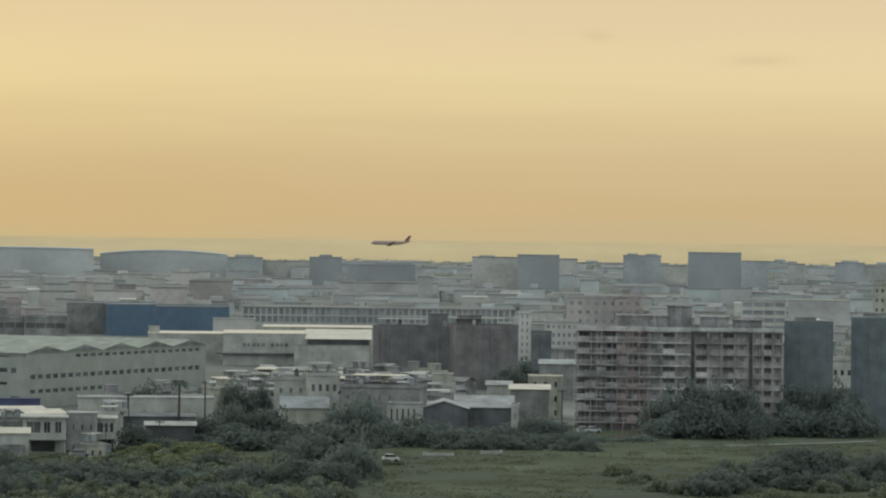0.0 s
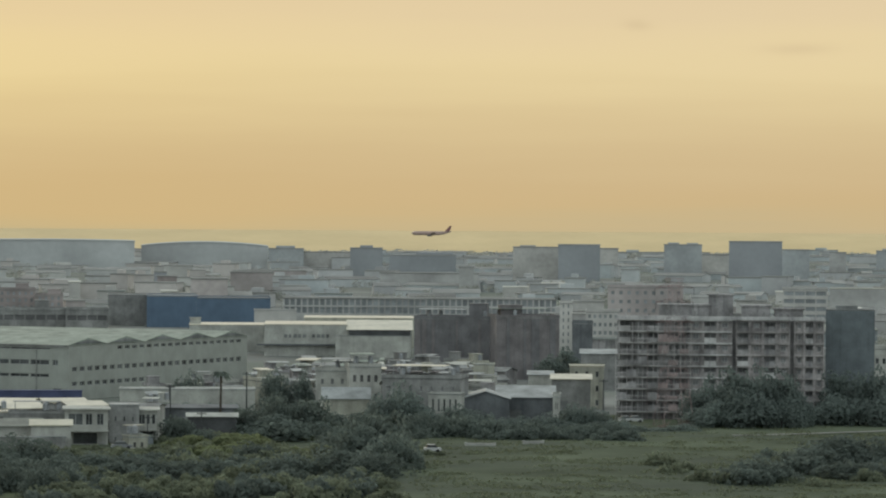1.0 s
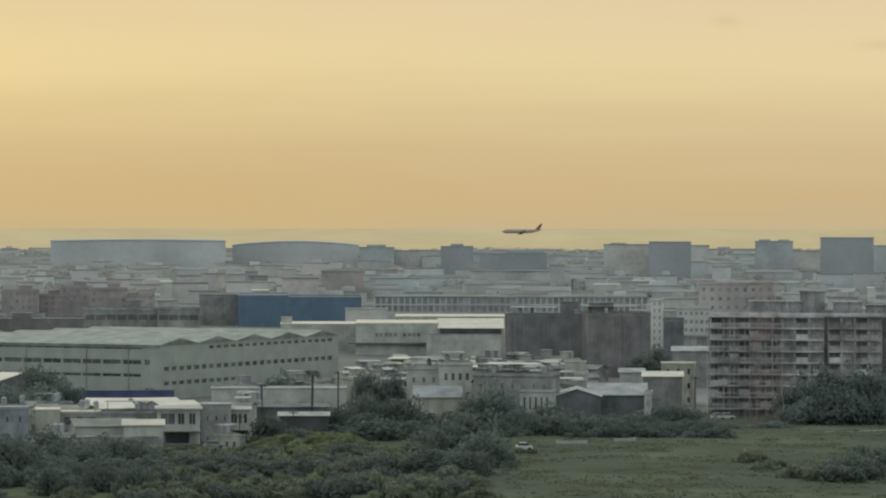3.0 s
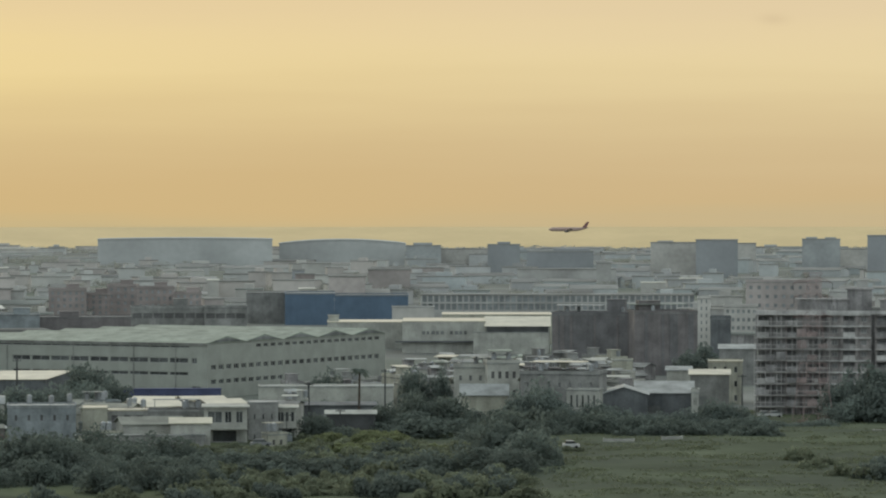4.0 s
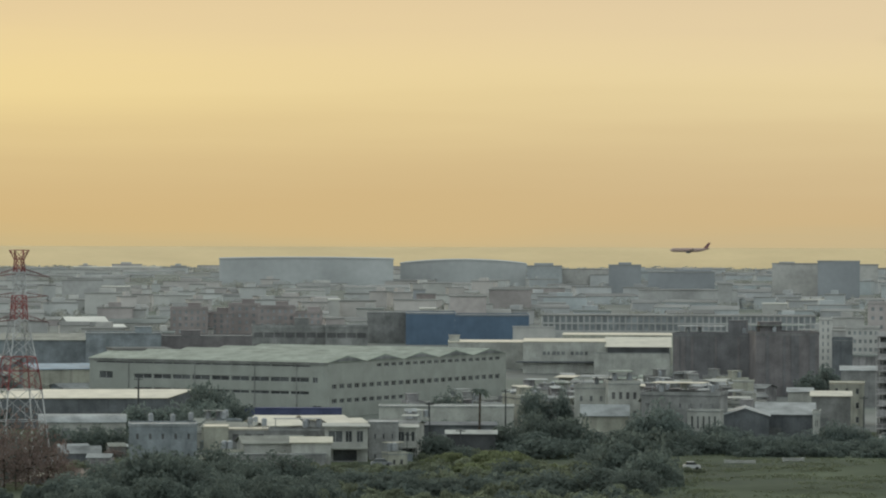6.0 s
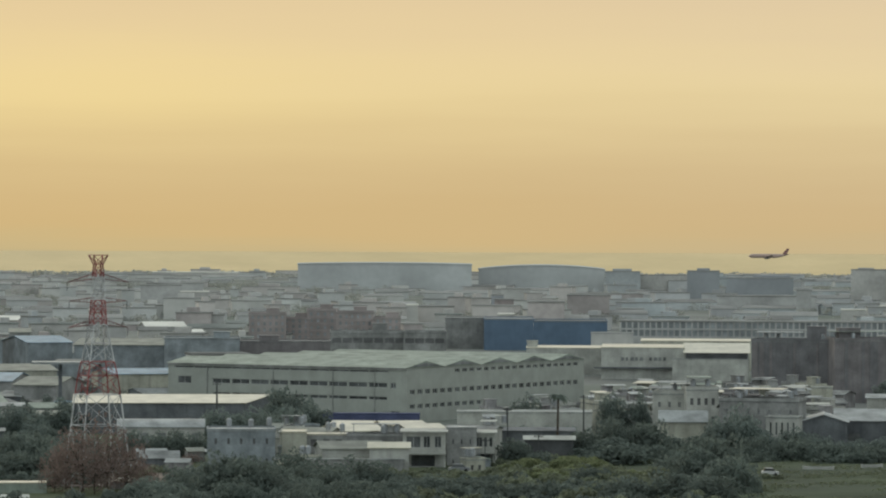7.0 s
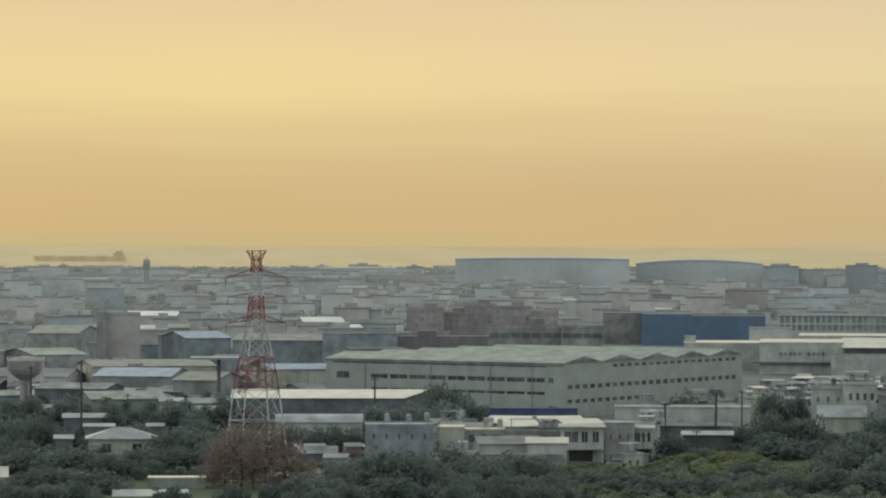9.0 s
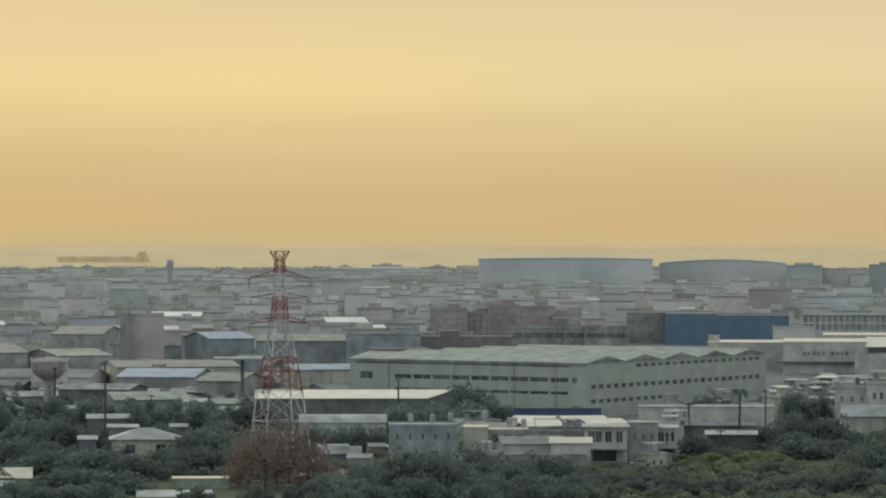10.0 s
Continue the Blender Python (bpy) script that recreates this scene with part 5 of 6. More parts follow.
building("block", 10.609, 1420, 27.6, 20, 19.61, "broad haze-dulled brown block behind the scaffolding", "building", M_FAR[2], glass=M_GREYDARK, floors=6, bays=9, fw=0.4, fh=1.3)
building("block", 11.574, 1400, 14.6, 20, 16.61, "haze-dulled grey block behind the scaffolding", "building", M_FAR[1], hut=(4.5, 4, 6, 4))
building("block", 12.948, 1500, 17.32, 20, 17.87, "white banded office block", "building", M_FAR[0], M_ROOF_PALE, glass=M_GREYDARK, floors=6, bays=4, fw=0.9, fh=1.6)
building("warehouse", 13.757, 1700, 26.92, 40, 14.82, "pale cream roofed warehouse in the haze", "warehouse", M_FAR[1], M_ROOF_DULL, parapet=0)
building("block", 14.764, 1350, 10.65, 20, 26.62, "sand coloured tall block", "building", M_CREAM, floors=8, bays=5, fw=0.5, fh=1.3)
building("block", 14.106, 960, 5.8, 12, 13.18, "pale block between the netted towers", "building", M_WHITE, floors=3, bays=3, fw=0.5)
building("tower_block", -4.363, 1250, 11.2, 16, 18.37, "beige tall works block with a dark corner", "building", M_FAR[2])
building("tower_block", -4.674, 1245, 3.06, 14, 19.21, "narrow dark grey stair tower", "building", M_GREYWALL)
building("block", -5.78, 1030, 9.63, 14, 10.89, "brown-grey blunt works block", "building", M_FAR[2])
building("works_hall", -0.878, 1180, 22.8, 20, 14.13, "dark low works hall behind the factory", "works hall", M_BLUEGREY, M_ROOF_GREY, parapet=0.3, hut=(6, 5, 6, 1.8))
building("works_hall", 0.341, 1200, 27.9, 20, 12.74, "low dusty brown works hall behind the factory", "works hall", M_BROWN_WARM, M_ROOF_GREY, parapet=0.3, hut=(-5, 6, 6, 1.6))
shed("warehouse", -2.056, 1200, 29.61, 30, 11.71, 13.41, "blue-grey clad warehouse with a cream roof", "warehouse", M_BLUEGREY, M_ROOF_DULL, along="x", turn=-9)
shed("warehouse", -3.103, 1240, 14.73, 30, 11.35, 13.13, "teal roofed warehouse in the works", "warehouse", M_BLUEGREY, M_ROOF_BLUE, along="x", turn=16)
shed("warehouse", -3.543, 1300, 6.78, 20, 13.13, 14.22, "pale grey works building with a sheet roof", "warehouse", M_GREYWALL, M_ROOF_DULL, along="x")
shed("warehouse", -1.698, 1010, 17.6, 24, 9.49, 10.55, "works shed with a light blue roof", "warehouse", M_CREAM, M_ROOF_BLUE, along="x", turn=14)
shed("warehouse", -4.231, 1010, 20.44, 24, 7.67, 9.45, "blue roofed works shed", "warehouse", M_GREYWALL, M_ROOF_BLUE, along="x", turn=-14)
shed("warehouse", -5.265, 1130, 16.29, 30, 9.51, 11.03, "pale green roofed warehouse", "warehouse", M_GREYWALL, M_ROOF_GREEN, along="x", turn=20)
shed("warehouse", -3.899, 1080, 34.37, 30, 7.88, 9.27, "long cream roofed works hall", "warehouse", M_CREAM, M_ROOF_DULL, along="x", turn=9)
shed("warehouse", -3.319, 985, 11.41, 20, 7.55, 9.34, "cream roofed low shed", "warehouse", M_GREYWALL, M_ROOF_DULL, along="x", turn=-22)
shed("warehouse", -6.459, 1130, 14.59, 40, 10.4, 12.61, "grey warehouse with a pale roof", "warehouse", M_GREYWALL, M_ROOF_DULL, along="x", turn=14)
shed("warehouse", -5.388, 1350, 17.5, 40, 10.03, 12.29, "pale roofed warehouse in the haze", "warehouse", M_GREYWALL, M_ROOF_DULL, along="x", turn=-12)
shed("warehouse", -5.141, 960, 17.99, 16, 6.5, 7.59, "dark low shed with a grey roof", "warehouse", M_DARKWALL, M_ROOF_GREY, along="x", turn=-18)
shed("warehouse", -1.495, 880, 38.58, 26, 7.53, 8.93, "dark clad warehouse with a long cream roof", "warehouse", M_DARKWALL, M_ROOF_CREAM, along="x", skew=0.48)
building("boundary_wall", 1.532, 905, 25.24, 3, 4.11, "deep blue painted low works wall", "wall", M_BLUE_DEEP, M_BLUE_DEEP, parapet=0)
canopy(-2.779, 960, 19.5, 10, 14.2, "flat pale canopy on thick dark pillars")
building("low_works", 3.874, 860, 29.86, 10, 6.46, "long low white building with few small windows", "building", M_WHITE, M_ROOF_PALE, floors=1, bays=9, fw=0.25, fh=1.1, sill=1.2, parapet=0.2)


# ---- apartment blocks by the meadow ----
scaffolded_block(11.716, 858, 45.46, 22.82, 9)
netted_block(13.61, 864, 10.7, 16, 24.87, "apartment block wrapped in dark green-grey building net")
netted_block(14.654, 870, 12.86, 16, 25.92, "second apartment block wrapped in dark net")


# ---- village houses ----
building("house", 6.004, 852, 7.42, 10, 11.03, "white three-storey house with small dark windows", "house", M_WHITE, M_ROOF_PALE, floors=3, bays=3, fw=0.3, fh=1.2, glass=M_DIMGLASS, shelter=True, tanks=1, turn=-8, group="houses")
building("house", 6.49, 846, 7, 10, 12.2, "white house with paired dark windows", "house", M_WHITE, M_ROOF_PALE, floors=3, bays=4, fw=0.45, fh=1.5, glass=M_SHADEGLASS, shelter=True, tanks=2, turn=6, group="houses")
shed("house", 6.208, 832, 9.9, 9, 6.05, 8.15, "low cream annex with a sheet roof", "house", M_CREAM, M_ROOF_PALE, door=False, along="x")
shed("house", 7.046, 826, 6.72, 8, 9.1, 10.13, "grey annex with a sheet roof", "house", M_GREYWALL, M_ROOF_GREY, door=False, turn=10, along="x")
building("house", 8.238, 930, 5, 8, 9.66, "small white cube house", "house", M_CREAM, M_ROOF_PALE, parapet=0.2, group="houses")
building("house", 7.312, 824, 16.76, 11, 10.66, "long grey rendered house with a slab roof", "house", M_GREYWALL, M_ROOF_GREY, floors=3, bays=7, fw=0.25, fh=1.1, glass=M_DIMGLASS, shelter=True, tanks=2, group="houses", turn=-10)
building("house", 7.656, 812, 6.84, 5, 7.91, "white house front with tall upright windows", "house", M_WHITE, M_ROOF_PALE, floors=1, bays=5, fw=0.34, fh=2.6, sill=4.4, glass=M_GLASS, parapet=0.2, group="houses", turn=-10)
shed("shed", 8.264, 824, 10.06, 14, 6.5, 8.06, "dark shed with its pale gable roof end on", "shed", M_DARKWALL, M_ROOF_PALE, door=False, along="y")
shed("shed", 8.855, 836, 12.39, 22, 6.29, 8.36, "dark grey shed with a wide pale roof", "shed", M_DARKWALL, M_ROOF_PALE, along="x")
building("house", 9.309, 826, 1.56, 6, 6.83, "narrow white house front", "house", M_WHITE, M_ROOF_PALE, floors=2, bays=2, fw=0.35, group="houses")
shed("shed", 9.523, 880, 8.82, 14, 8.47, 9.34, "grey house under a pale slanting roof", "house", M_GREYWALL, M_ROOF_CREAM, along="x")
building("house", 9.753, 915, 8.11, 10, 9.99, "cream house with a bright flat roof", "house", M_CREAM, M_ROOF_CREAM, parapet=0.2, floors=3, bays=3, fw=0.3, group="houses")
shed("shed", 9.934, 1020, 9.63, 14, 9.42, 10.37, "white roofed shed behind the houses", "shed", M_GREYWALL, M_ROOF_PALE, along="x")
shed("shed", 9.072, 930, 5.81, 10, 7.39, 8.14, "small white works shed", "shed", M_WHITE, M_ROOF_PALE, along="x")
shed("shed", 4.018, 800, 16.19, 10, 5.41, 5.87, "dark purple-grey shed in the trees", "shed", M_DARKWALL, M_DARKWALL, along="x")
# near-black wall colour is the shade inside the open shelter
shed("shed", 4.239, 770, 9.69, 4, 5.25, 5.82, "low shelter with a bright white roof", "shed", M_POLE, M_WHITE, door=False, along="x")
villa(2.397, 752.1, 8.29, 7.43, "white two-storey house with a wide balcony and slab roof")
building("house", 2.95, 758, 5.82, 10, 7.92, "grey plain house side with small openings", "house", M_GREYWALL, M_ROOF_PALE, floors=2, bays=3, fw=0.2, fh=1.0, group="houses", parapet=0.1)
villa(3.282, 762, 4.1, 6.78, "pale narrow two-storey house with a balcony")
shed("house", 1.341, 744, 11.89, 9, 4.67, 5.84, "low pale rendered house with a sheet roof", "house", M_WHITE, M_ROOF_DULL, door=False, turn=9, along="x")
# cream on some near sheet roofs paints in their small highlights
shed("house", 1.881, 738, 7.5, 5, 5.22, 6.06, "lean-to wing with a bright sheet roof", "house", M_WHITE, M_ROOF_CREAM, door=False, along="x")
building("porch", 1.374, 736, 18.6, 2.2, 2.97, "low grey lean-to along the house foot", "lean-to", M_GREYWALL, M_ROOF_GREY, parapet=0)
building("house", 0.483, 756, 4.83, 10, 7.09, "cream house corner with a flat roof", "house", M_CREAM, M_ROOF_CREAM, parapet=0.1, group="houses")
building("house", 0.953, 764, 8.1, 8, 6.25, "grey house in the shade of its wide roof", "house", M_GREYWALL, M_ROOF_CREAM, floors=2, bays=3, fw=0.5, glass=M_SHADEGLASS, parapet=0.1, tanks=2, group="houses")
building("house", 1.678, 762, 11.18, 8, 6.03, "grey flat-roofed house with roof shelters", "house", M_GREYWALL, M_ROOF_GREY, floors=2, bays=4, fw=0.3, glass=M_DIMGLASS, parapet=0.4, tanks=3, shelter=True, group="houses")
shed("house", 0.633, 774, 10.12, 10, 6.19, 6.96, "house under a cream sheet roof", "house", M_CREAM, M_ROOF_DULL, door=False, turn=-14, along="x")
shed("house", 1.424, 782, 10.22, 10, 6.14, 7.03, "house under a pale sheet roof", "house", M_GREYWALL, M_ROOF_CREAM, door=False, turn=16, along="x")
shed("house", 2.422, 780, 7.92, 9, 6.83, 7.52, "house under a pale sheet roof", "house", M_GREYWALL, M_ROOF_CREAM, door=False, turn=18, along="x")
shed("house", 3.099, 774, 8.64, 9, 6.8, 7.37, "house under a grey sheet roof", "house", M_WHITE, M_ROOF_GREY, door=False, turn=-12, along="x")
building("house", -0.297, 748, 13.06, 12, 7.78, "blue-grey rendered house with small windows", "house", M_BLUEGREY, M_ROOF_PALE, floors=2, bays=5, fw=0.2, fh=1.1, sill=1.4, parapet=0.3, tanks=3, glass=M_SHADEGLASS, group="houses")
shed("house", 1.341, 805, 9.36, 10, 6.16, 6.86, "low house with a cream roof", "house", M_GREYWALL, M_ROOF_CREAM, door=False, turn=-10, along="x")
shed("house", 2.11, 800, 8.71, 10, 6.54, 7.12, "low house with a pale roof", "house", M_GREYWALL, M_ROOF_CREAM, door=False, turn=12, along="x")
barrel_shed(-1.478, 800, 17.78, 9, 6.06, 1.5, "long white shed with a rounded roof")
hip_house(-4.372, 770, 13.35, 10, 4.16, 6.36, "cream house with a pale pyramid roof among trees", M_CREAM, M_ROOF_PALE)
shed("house", -4.707, 800, 5.89, 6, 5.13, 5.57, "small house with a pale pitched roof", "house", M_GREYWALL, M_ROOF_PALE, door=False, along="x")
shed("shed", -4.914, 830, 8.98, 6, 5.57, 6.28, "low shed with a bright white roof among trees", "shed", M_DARKWALL, M_ROOF_PALE, door=False, along="x")
shed("shed", -4.268, 895, 17.46, 16, 6.73, 8.22, "pale green shed with a light roof", "shed", M_ROOF_GREEN, M_ROOF_GREEN, along="x", turn=12)
shed("shed", -3.651, 880, 5.1, 6, 6.83, 7.47, "small white shed under a pale roof", "shed", M_WHITE, M_ROOF_PALE, door=False, along="x")
building("hut", -3.564, 676, 9.89, 5, 2.34, "plain green-grey hut with a pale flat roof", "hut", M_ROOF_GREEN, M_ROOF_CREAM, parapet=0)
shed("hut", -3.954, 655, 12.03, 6, 0.64, 1.49, "low hut with a bright sheet roof", "hut", M_GREYWALL, M_WHITE, door=False, along="x")
shed("hut", -6.321, 700, 6.43, 7, 1.21, 2.72, "low hut with a cream sheet roof", "hut", M_CREAM, M_ROOF_CREAM, door=False, along="x")
shed("hut", -6.477, 680, 4.49, 6, 0.31, 1.69, "small grey hut with a pale roof", "hut", M_GREYWALL, M_ROOF_PALE, door=False, along="x")
shed("hut", -1.495, 748, 7.06, 6, 2.61, 3.75, "grey hut with a pale roof among bushes", "hut", M_DARKWALL, M_ROOF_GREY, door=False, along="x")
shed("hut", -1.865, 690, 6.01, 5, 0.39, 1.03, "low grey hut roof in the scrub", "hut", M_DARKWALL, M_ROOF_GREY, door=False, along="x")
shed("hut", -0.933, 770, 2.69, 3, 2.59, 2.95, "little white roofed lean-to", "hut", M_DARKWALL, M_ROOF_PALE, door=False, along="x")
shed("hut", -5.224, 770, 3.33, 4, 4.32, 4.88, "little pale roofed hut in the trees", "hut", M_DARKWALL, M_ROOF_PALE, door=False, along="x")
shed("hut", -3.887, 820, 3.2, 4, 4.21, 4.71, "little pale roofed hut in the trees", "hut", M_DARKWALL, M_ROOF_PALE, door=False, along="x")
shed("hut", -1.604, 756, 6.0, 3.5, 3.20, 3.80, "small patched hut with a sheet roof in the earth yard", "hut", M_GREYWALL, M_ROOF_PALE, "x", 12, "yard huts", False, 0.25)
shed("hut", -1.421, 801, 4.0, 3.5, 3.00, 3.60, "small patched hut with a sheet roof in the earth yard", "hut", M_BROWN_WARM, M_ROOF_CREAM, "x", -15, "yard huts", False, 0.25)
shed("hut", -1.878, 722, 3.4, 3.5, 2.50, 3.10, "small patched hut with a sheet roof in the earth yard", "hut", M_BROWN_WARM, M_ROOF_GREY, "x", 20, "yard huts", False, 0.25)
shed("hut", -1.238, 731, 4.4, 3.5, 2.70, 3.30, "small patched hut with a sheet roof in the earth yard", "hut", M_CONCRETE, M_ROOF_PALE, "x", -8, "yard huts", False, 0.25)
shed("hut", -0.963, 767, 3.2, 3.5, 2.80, 3.40, "small patched hut with a sheet roof in the earth yard", "hut", M_GREYWALL, M_ROOF_DULL, "x", 10, "yard huts", False, 0.25)
shed("hut", -2.086, 686, 3.6, 3.5, 2.10, 2.70, "small patched hut with a sheet roof in the earth yard", "hut", M_CONCRETE, M_ROOF_CREAM, "x", -20, "yard huts", False, 0.25)
shed("hut", -1.088, 698, 3.0, 3.5, 2.20, 2.80, "small patched hut with a sheet roof in the earth yard", "hut", M_BROWN_WARM, M_ROOF_GREY, "x", 14, "yard huts", False, 0.25)
yard_clutter()


# ---- pylons, poles, cars ----
pylon(-2.405, 690, [(0, 4.84), (11.7, 3.67), (17.2, 3.12), (20.5, 2.73), (23.0, 2.26), (29.5, 1.21), (33.8, 0.98), (37.9, 0.82), (40.1, 0.66), (41.8, 1.36)],
      [M_WHITEPAINT, M_WHITEPAINT, M_REDPAINT, M_REDPAINT, M_WHITEPAINT, M_REDPAINT, M_WHITEPAINT, M_REDPAINT, M_REDPAINT],
      [(29.5, 5.6, 0.5), (33.4, 5.4, -0.3), (37.6, 5.8, 0.6)], "tall lattice pylon painted red and white")
pylon(11.034, 822, [(0, 3.4), (6.5, 2.7), (12.5, 2.2), (18.0, 1.7), (22.5, 1.3), (26.5, 1.1), (30.0, 1.0), (31.5, 1.5)],
      [M_FADED, M_FADED, M_CONCRETE, M_FADED, M_CONCRETE, M_FADED, M_FADED],
      [(22.5, 4.4, 0.4), (26.3, 4.2, -0.2), (29.8, 4.4, 0.4)], "red and white lattice pylon before the scaffolded block", z=0.9, k=0.42)
pole(-4.967, 800, 18.47, 0.28)
pole(-0.658, 850, 13.37, 0.26)
pole(-4.289, 860, 9.47, 0.16)
pole(4.082, 760, 6.76, 0.14)
pole(3.625, 800, 10.13, 0.16)
pole(3.61, 830, 9, 0.16)
pole(4.744, 850, 10.9, 0.2)
pole(3.294, 750, 6.48, 0.1)
pole(10.001, 820, 11.05, 0.2)
pole(-5.702, 900, 14.15, 0.3)
palm(4.355, 800, 12.65)
car(7.491, 720.9, 4, M_CARWHITE, "white car parked at the meadow edge", 0.72, 1.3)
tree("bush", 7.421, 715.9, 0.42, 1.2)
tree("bush", 7.601, 714.9, 0.36, 1.2)
low_wall(8.189, 745.0, 6.0, 0.55, -4)
low_wall(8.972, 752.7, 4.5, 0.6, 24)
car(9.51, 824.6, -8, M_CARWHITE, "white car parked at the meadow edge", 1.1, 0.8)
tree("bush", 9.440, 819.6, 0.42, 0.6)
tree("bush", 9.620, 818.6, 0.36, 0.6)
car(9.718, 820.8, 0, M_CARGREY, "grey car parked at the meadow edge", 1, 0.8)
tree("bush", 9.648, 815.8, 0.42, 0.6)
tree("bush", 9.828, 814.8, 0.36, 0.6)
car(4.228, 823.4, 0, M_CARWHITE, "white car parked at the meadow edge", 1, 0.8)
tree("bush", 4.158, 818.4, 0.42, 0.6)
tree("bush", 4.338, 817.4, 0.36, 0.6)
car(10.341, 841.2, 10, M_CARWHITE, "white car parked at the meadow edge", 0.7, 0.8)
tree("bush", 10.271, 836.2, 0.42, 0.6)
tree("bush", 10.451, 835.2, 0.36, 0.6)
car(10.483, 841.8, 10, M_CARWHITE, "white car parked at the meadow edge", 0.7, 0.8)
tree("bush", 10.413, 836.8, 0.42, 0.6)
tree("bush", 10.593, 835.8, 0.36, 0.6)
car(2.921, 735.3, 5, M_CARGREY, "grey car parked at the meadow edge", 0.9, 0.8)
tree("bush", 2.851, 730.3, 0.42, 0.6)
tree("bush", 3.031, 729.3, 0.36, 0.6)


# ---- trees and bushes ----
tree("muted", 11.416, 828, 0.90, 0.20, kz=1.28)
tree("muted", 11.664, 832, 0.85, 0.20, kz=1.60)
tree("tall", 11.912, 828, 1.24, 0.20, kz=1.24)
tree("muted", 12.243, 830, 1.03, 0.20, kz=1.87)
tree("muted", 12.574, 828, 0.96, 0.20, kz=1.86)
tree("muted", 12.783, 826, 0.72, 0.20, kz=1.48)
tree("muted", 12.122, 822, 1.31, 0.20, kz=1.30)
tree("muted", 11.543, 820, 0.95, 0.20, kz=0.91)
tree("muted", 12.620, 820, 0.95, 0.20, kz=1.04)
tree("tall", 13.402, 850, 1.19, 0.20, kz=1.10)
tree("muted", 13.691, 846, 0.98, 0.20, kz=1.67)
tree("muted", 13.979, 842, 1.04, 0.20, kz=1.90)
tree("muted", 14.186, 842, 0.86, 0.20, kz=1.57)
tree("muted", 13.529, 836, 1.09, 0.20, kz=1.06)
tree("muted", 14.024, 834, 1.21, 0.20, kz=1.22)
tree("muted", 14.437, 842, 0.73, 0.20, kz=0.85)
tree("muted", 13.159, 838, 0.73, 0.20, kz=0.74)
tree("rust", -2.613, 680, 1.38, kz=2.04)
tree("rust", -2.264, 678, 1.43, kz=2.12)
tree("rust", -1.99, 682, 0.97, kz=1.28)
tree("rust", -2.863, 684, 1.02, kz=1.51)
tree("rust", -2.447, 672, 1.02, kz=1.51)
tree("rust", 10.885, 815, 0.38)
tree("rust", 11.176, 817, 0.42)
tree("round", 4.788, 775, 0.84, 0.20, kz=1.00)
tree("tall", 5.094, 782, 0.94, 0.20, kz=0.80)
tree("round", 5.301, 776, 0.90, 0.20, kz=1.34)
tree("round", 5.700, 778, 0.88, 0.20, kz=1.26)
tree("round", 5.388, 768, 1.56, 0.20, kz=0.78)
tree("round", 4.932, 770, 1.01, 0.20, kz=0.65)
tree("muted", 7.047, 808, 0.88, 0.20, kz=1.45)
tree("muted", 6.782, 806, 0.82, 0.20, kz=1.13)
tree("muted", 7.257, 806, 0.59, 0.20, kz=1.03)
tree("round", 6.510, 790, 0.92, 0.20, kz=0.77)
tree("round", 6.719, 695, 1.06, 0.50, kz=1.42)
tree("round", 6.329, 688, 1.10, 0.50, kz=1.21)
tree("round", 6.888, 672, 0.88, 0.50, kz=1.10)
tree("round", 6.267, 662, 1.15, 0.50, kz=0.72)
tree("round", 6.684, 655, 1.05, 0.50, kz=0.70)
tree("muted", 7.467, 802, 0.64, 0.20, kz=0.76)
tree("muted", 7.841, 803, 0.76, 0.20, kz=0.90)
tree("muted", 8.175, 800, 0.76, 0.20, kz=0.73)
tree("muted", 8.509, 800, 0.70, 0.20, kz=0.55)
tree("muted", 8.842, 801, 0.76, 0.20, kz=0.58)
tree("muted", 9.175, 802, 0.70, 0.20, kz=0.64)
tree("muted", 9.631, 812, 0.71, 0.20, kz=0.88)
tree("muted", 9.923, 812, 0.59, 0.20, kz=0.74)
tree("muted", 9.468, 803, 0.70, 0.20, kz=0.37)
tree("muted", 9.843, 803, 0.70, 0.20, kz=0.35)
tree("muted", 10.216, 806, 0.59, 0.20, kz=0.48)
tree("round", 13.578, 702, 1.43, 1.00, kz=0.80)
tree("round", 13.084, 694, 1.11, 1.00, kz=0.55)
tree("round", 14.115, 704, 1.02, 1.00, kz=0.56)
tree("round", 12.258, 650, 0.85, 1.00, kz=0.61)
tree("round", 12.549, 652, 0.76, 1.00, kz=0.43)
tree("round", 14.625, 694, 0.81, 1.00, kz=0.74)
tree("round", 13.706, 664, 1.16, 1.00, kz=0.46)
tree("round", -0.380, 650, 1.23, 0.50, kz=1.26)
tree("round", -0.688, 654, 0.86, 0.50, kz=0.97)
tree("round", -0.022, 656, 0.76, 0.50, kz=0.91)
tree("round", 0.453, 692, 0.78, 0.50, kz=0.97)
tree("round", 1.494, 676, 1.08, 0.50, kz=0.91)
tree("round", 1.094, 670, 0.88, 0.50, kz=0.78)
tree("round", 1.910, 674, 0.69, 0.50, kz=0.62)
tree("round", -1.088, 662, 0.77, 0.50, kz=0.70)
tree("round", 1.327, 650, 1.04, 0.50, kz=0.61)
tree("round", 0.661, 660, 0.67, 0.50, kz=0.58)
tree("muted", 0.411, 868, 0.88, 0.20, kz=1.66)
tree("tall", 0.203, 864, 1.04, 0.20, kz=1.04)
tree("muted", 0.644, 866, 0.63, 0.20, kz=1.34)
tree("round", -5.896, 712, 1.24, 0.50, kz=0.71)
tree("round", -5.154, 706, 1.23, 0.50, kz=0.84)
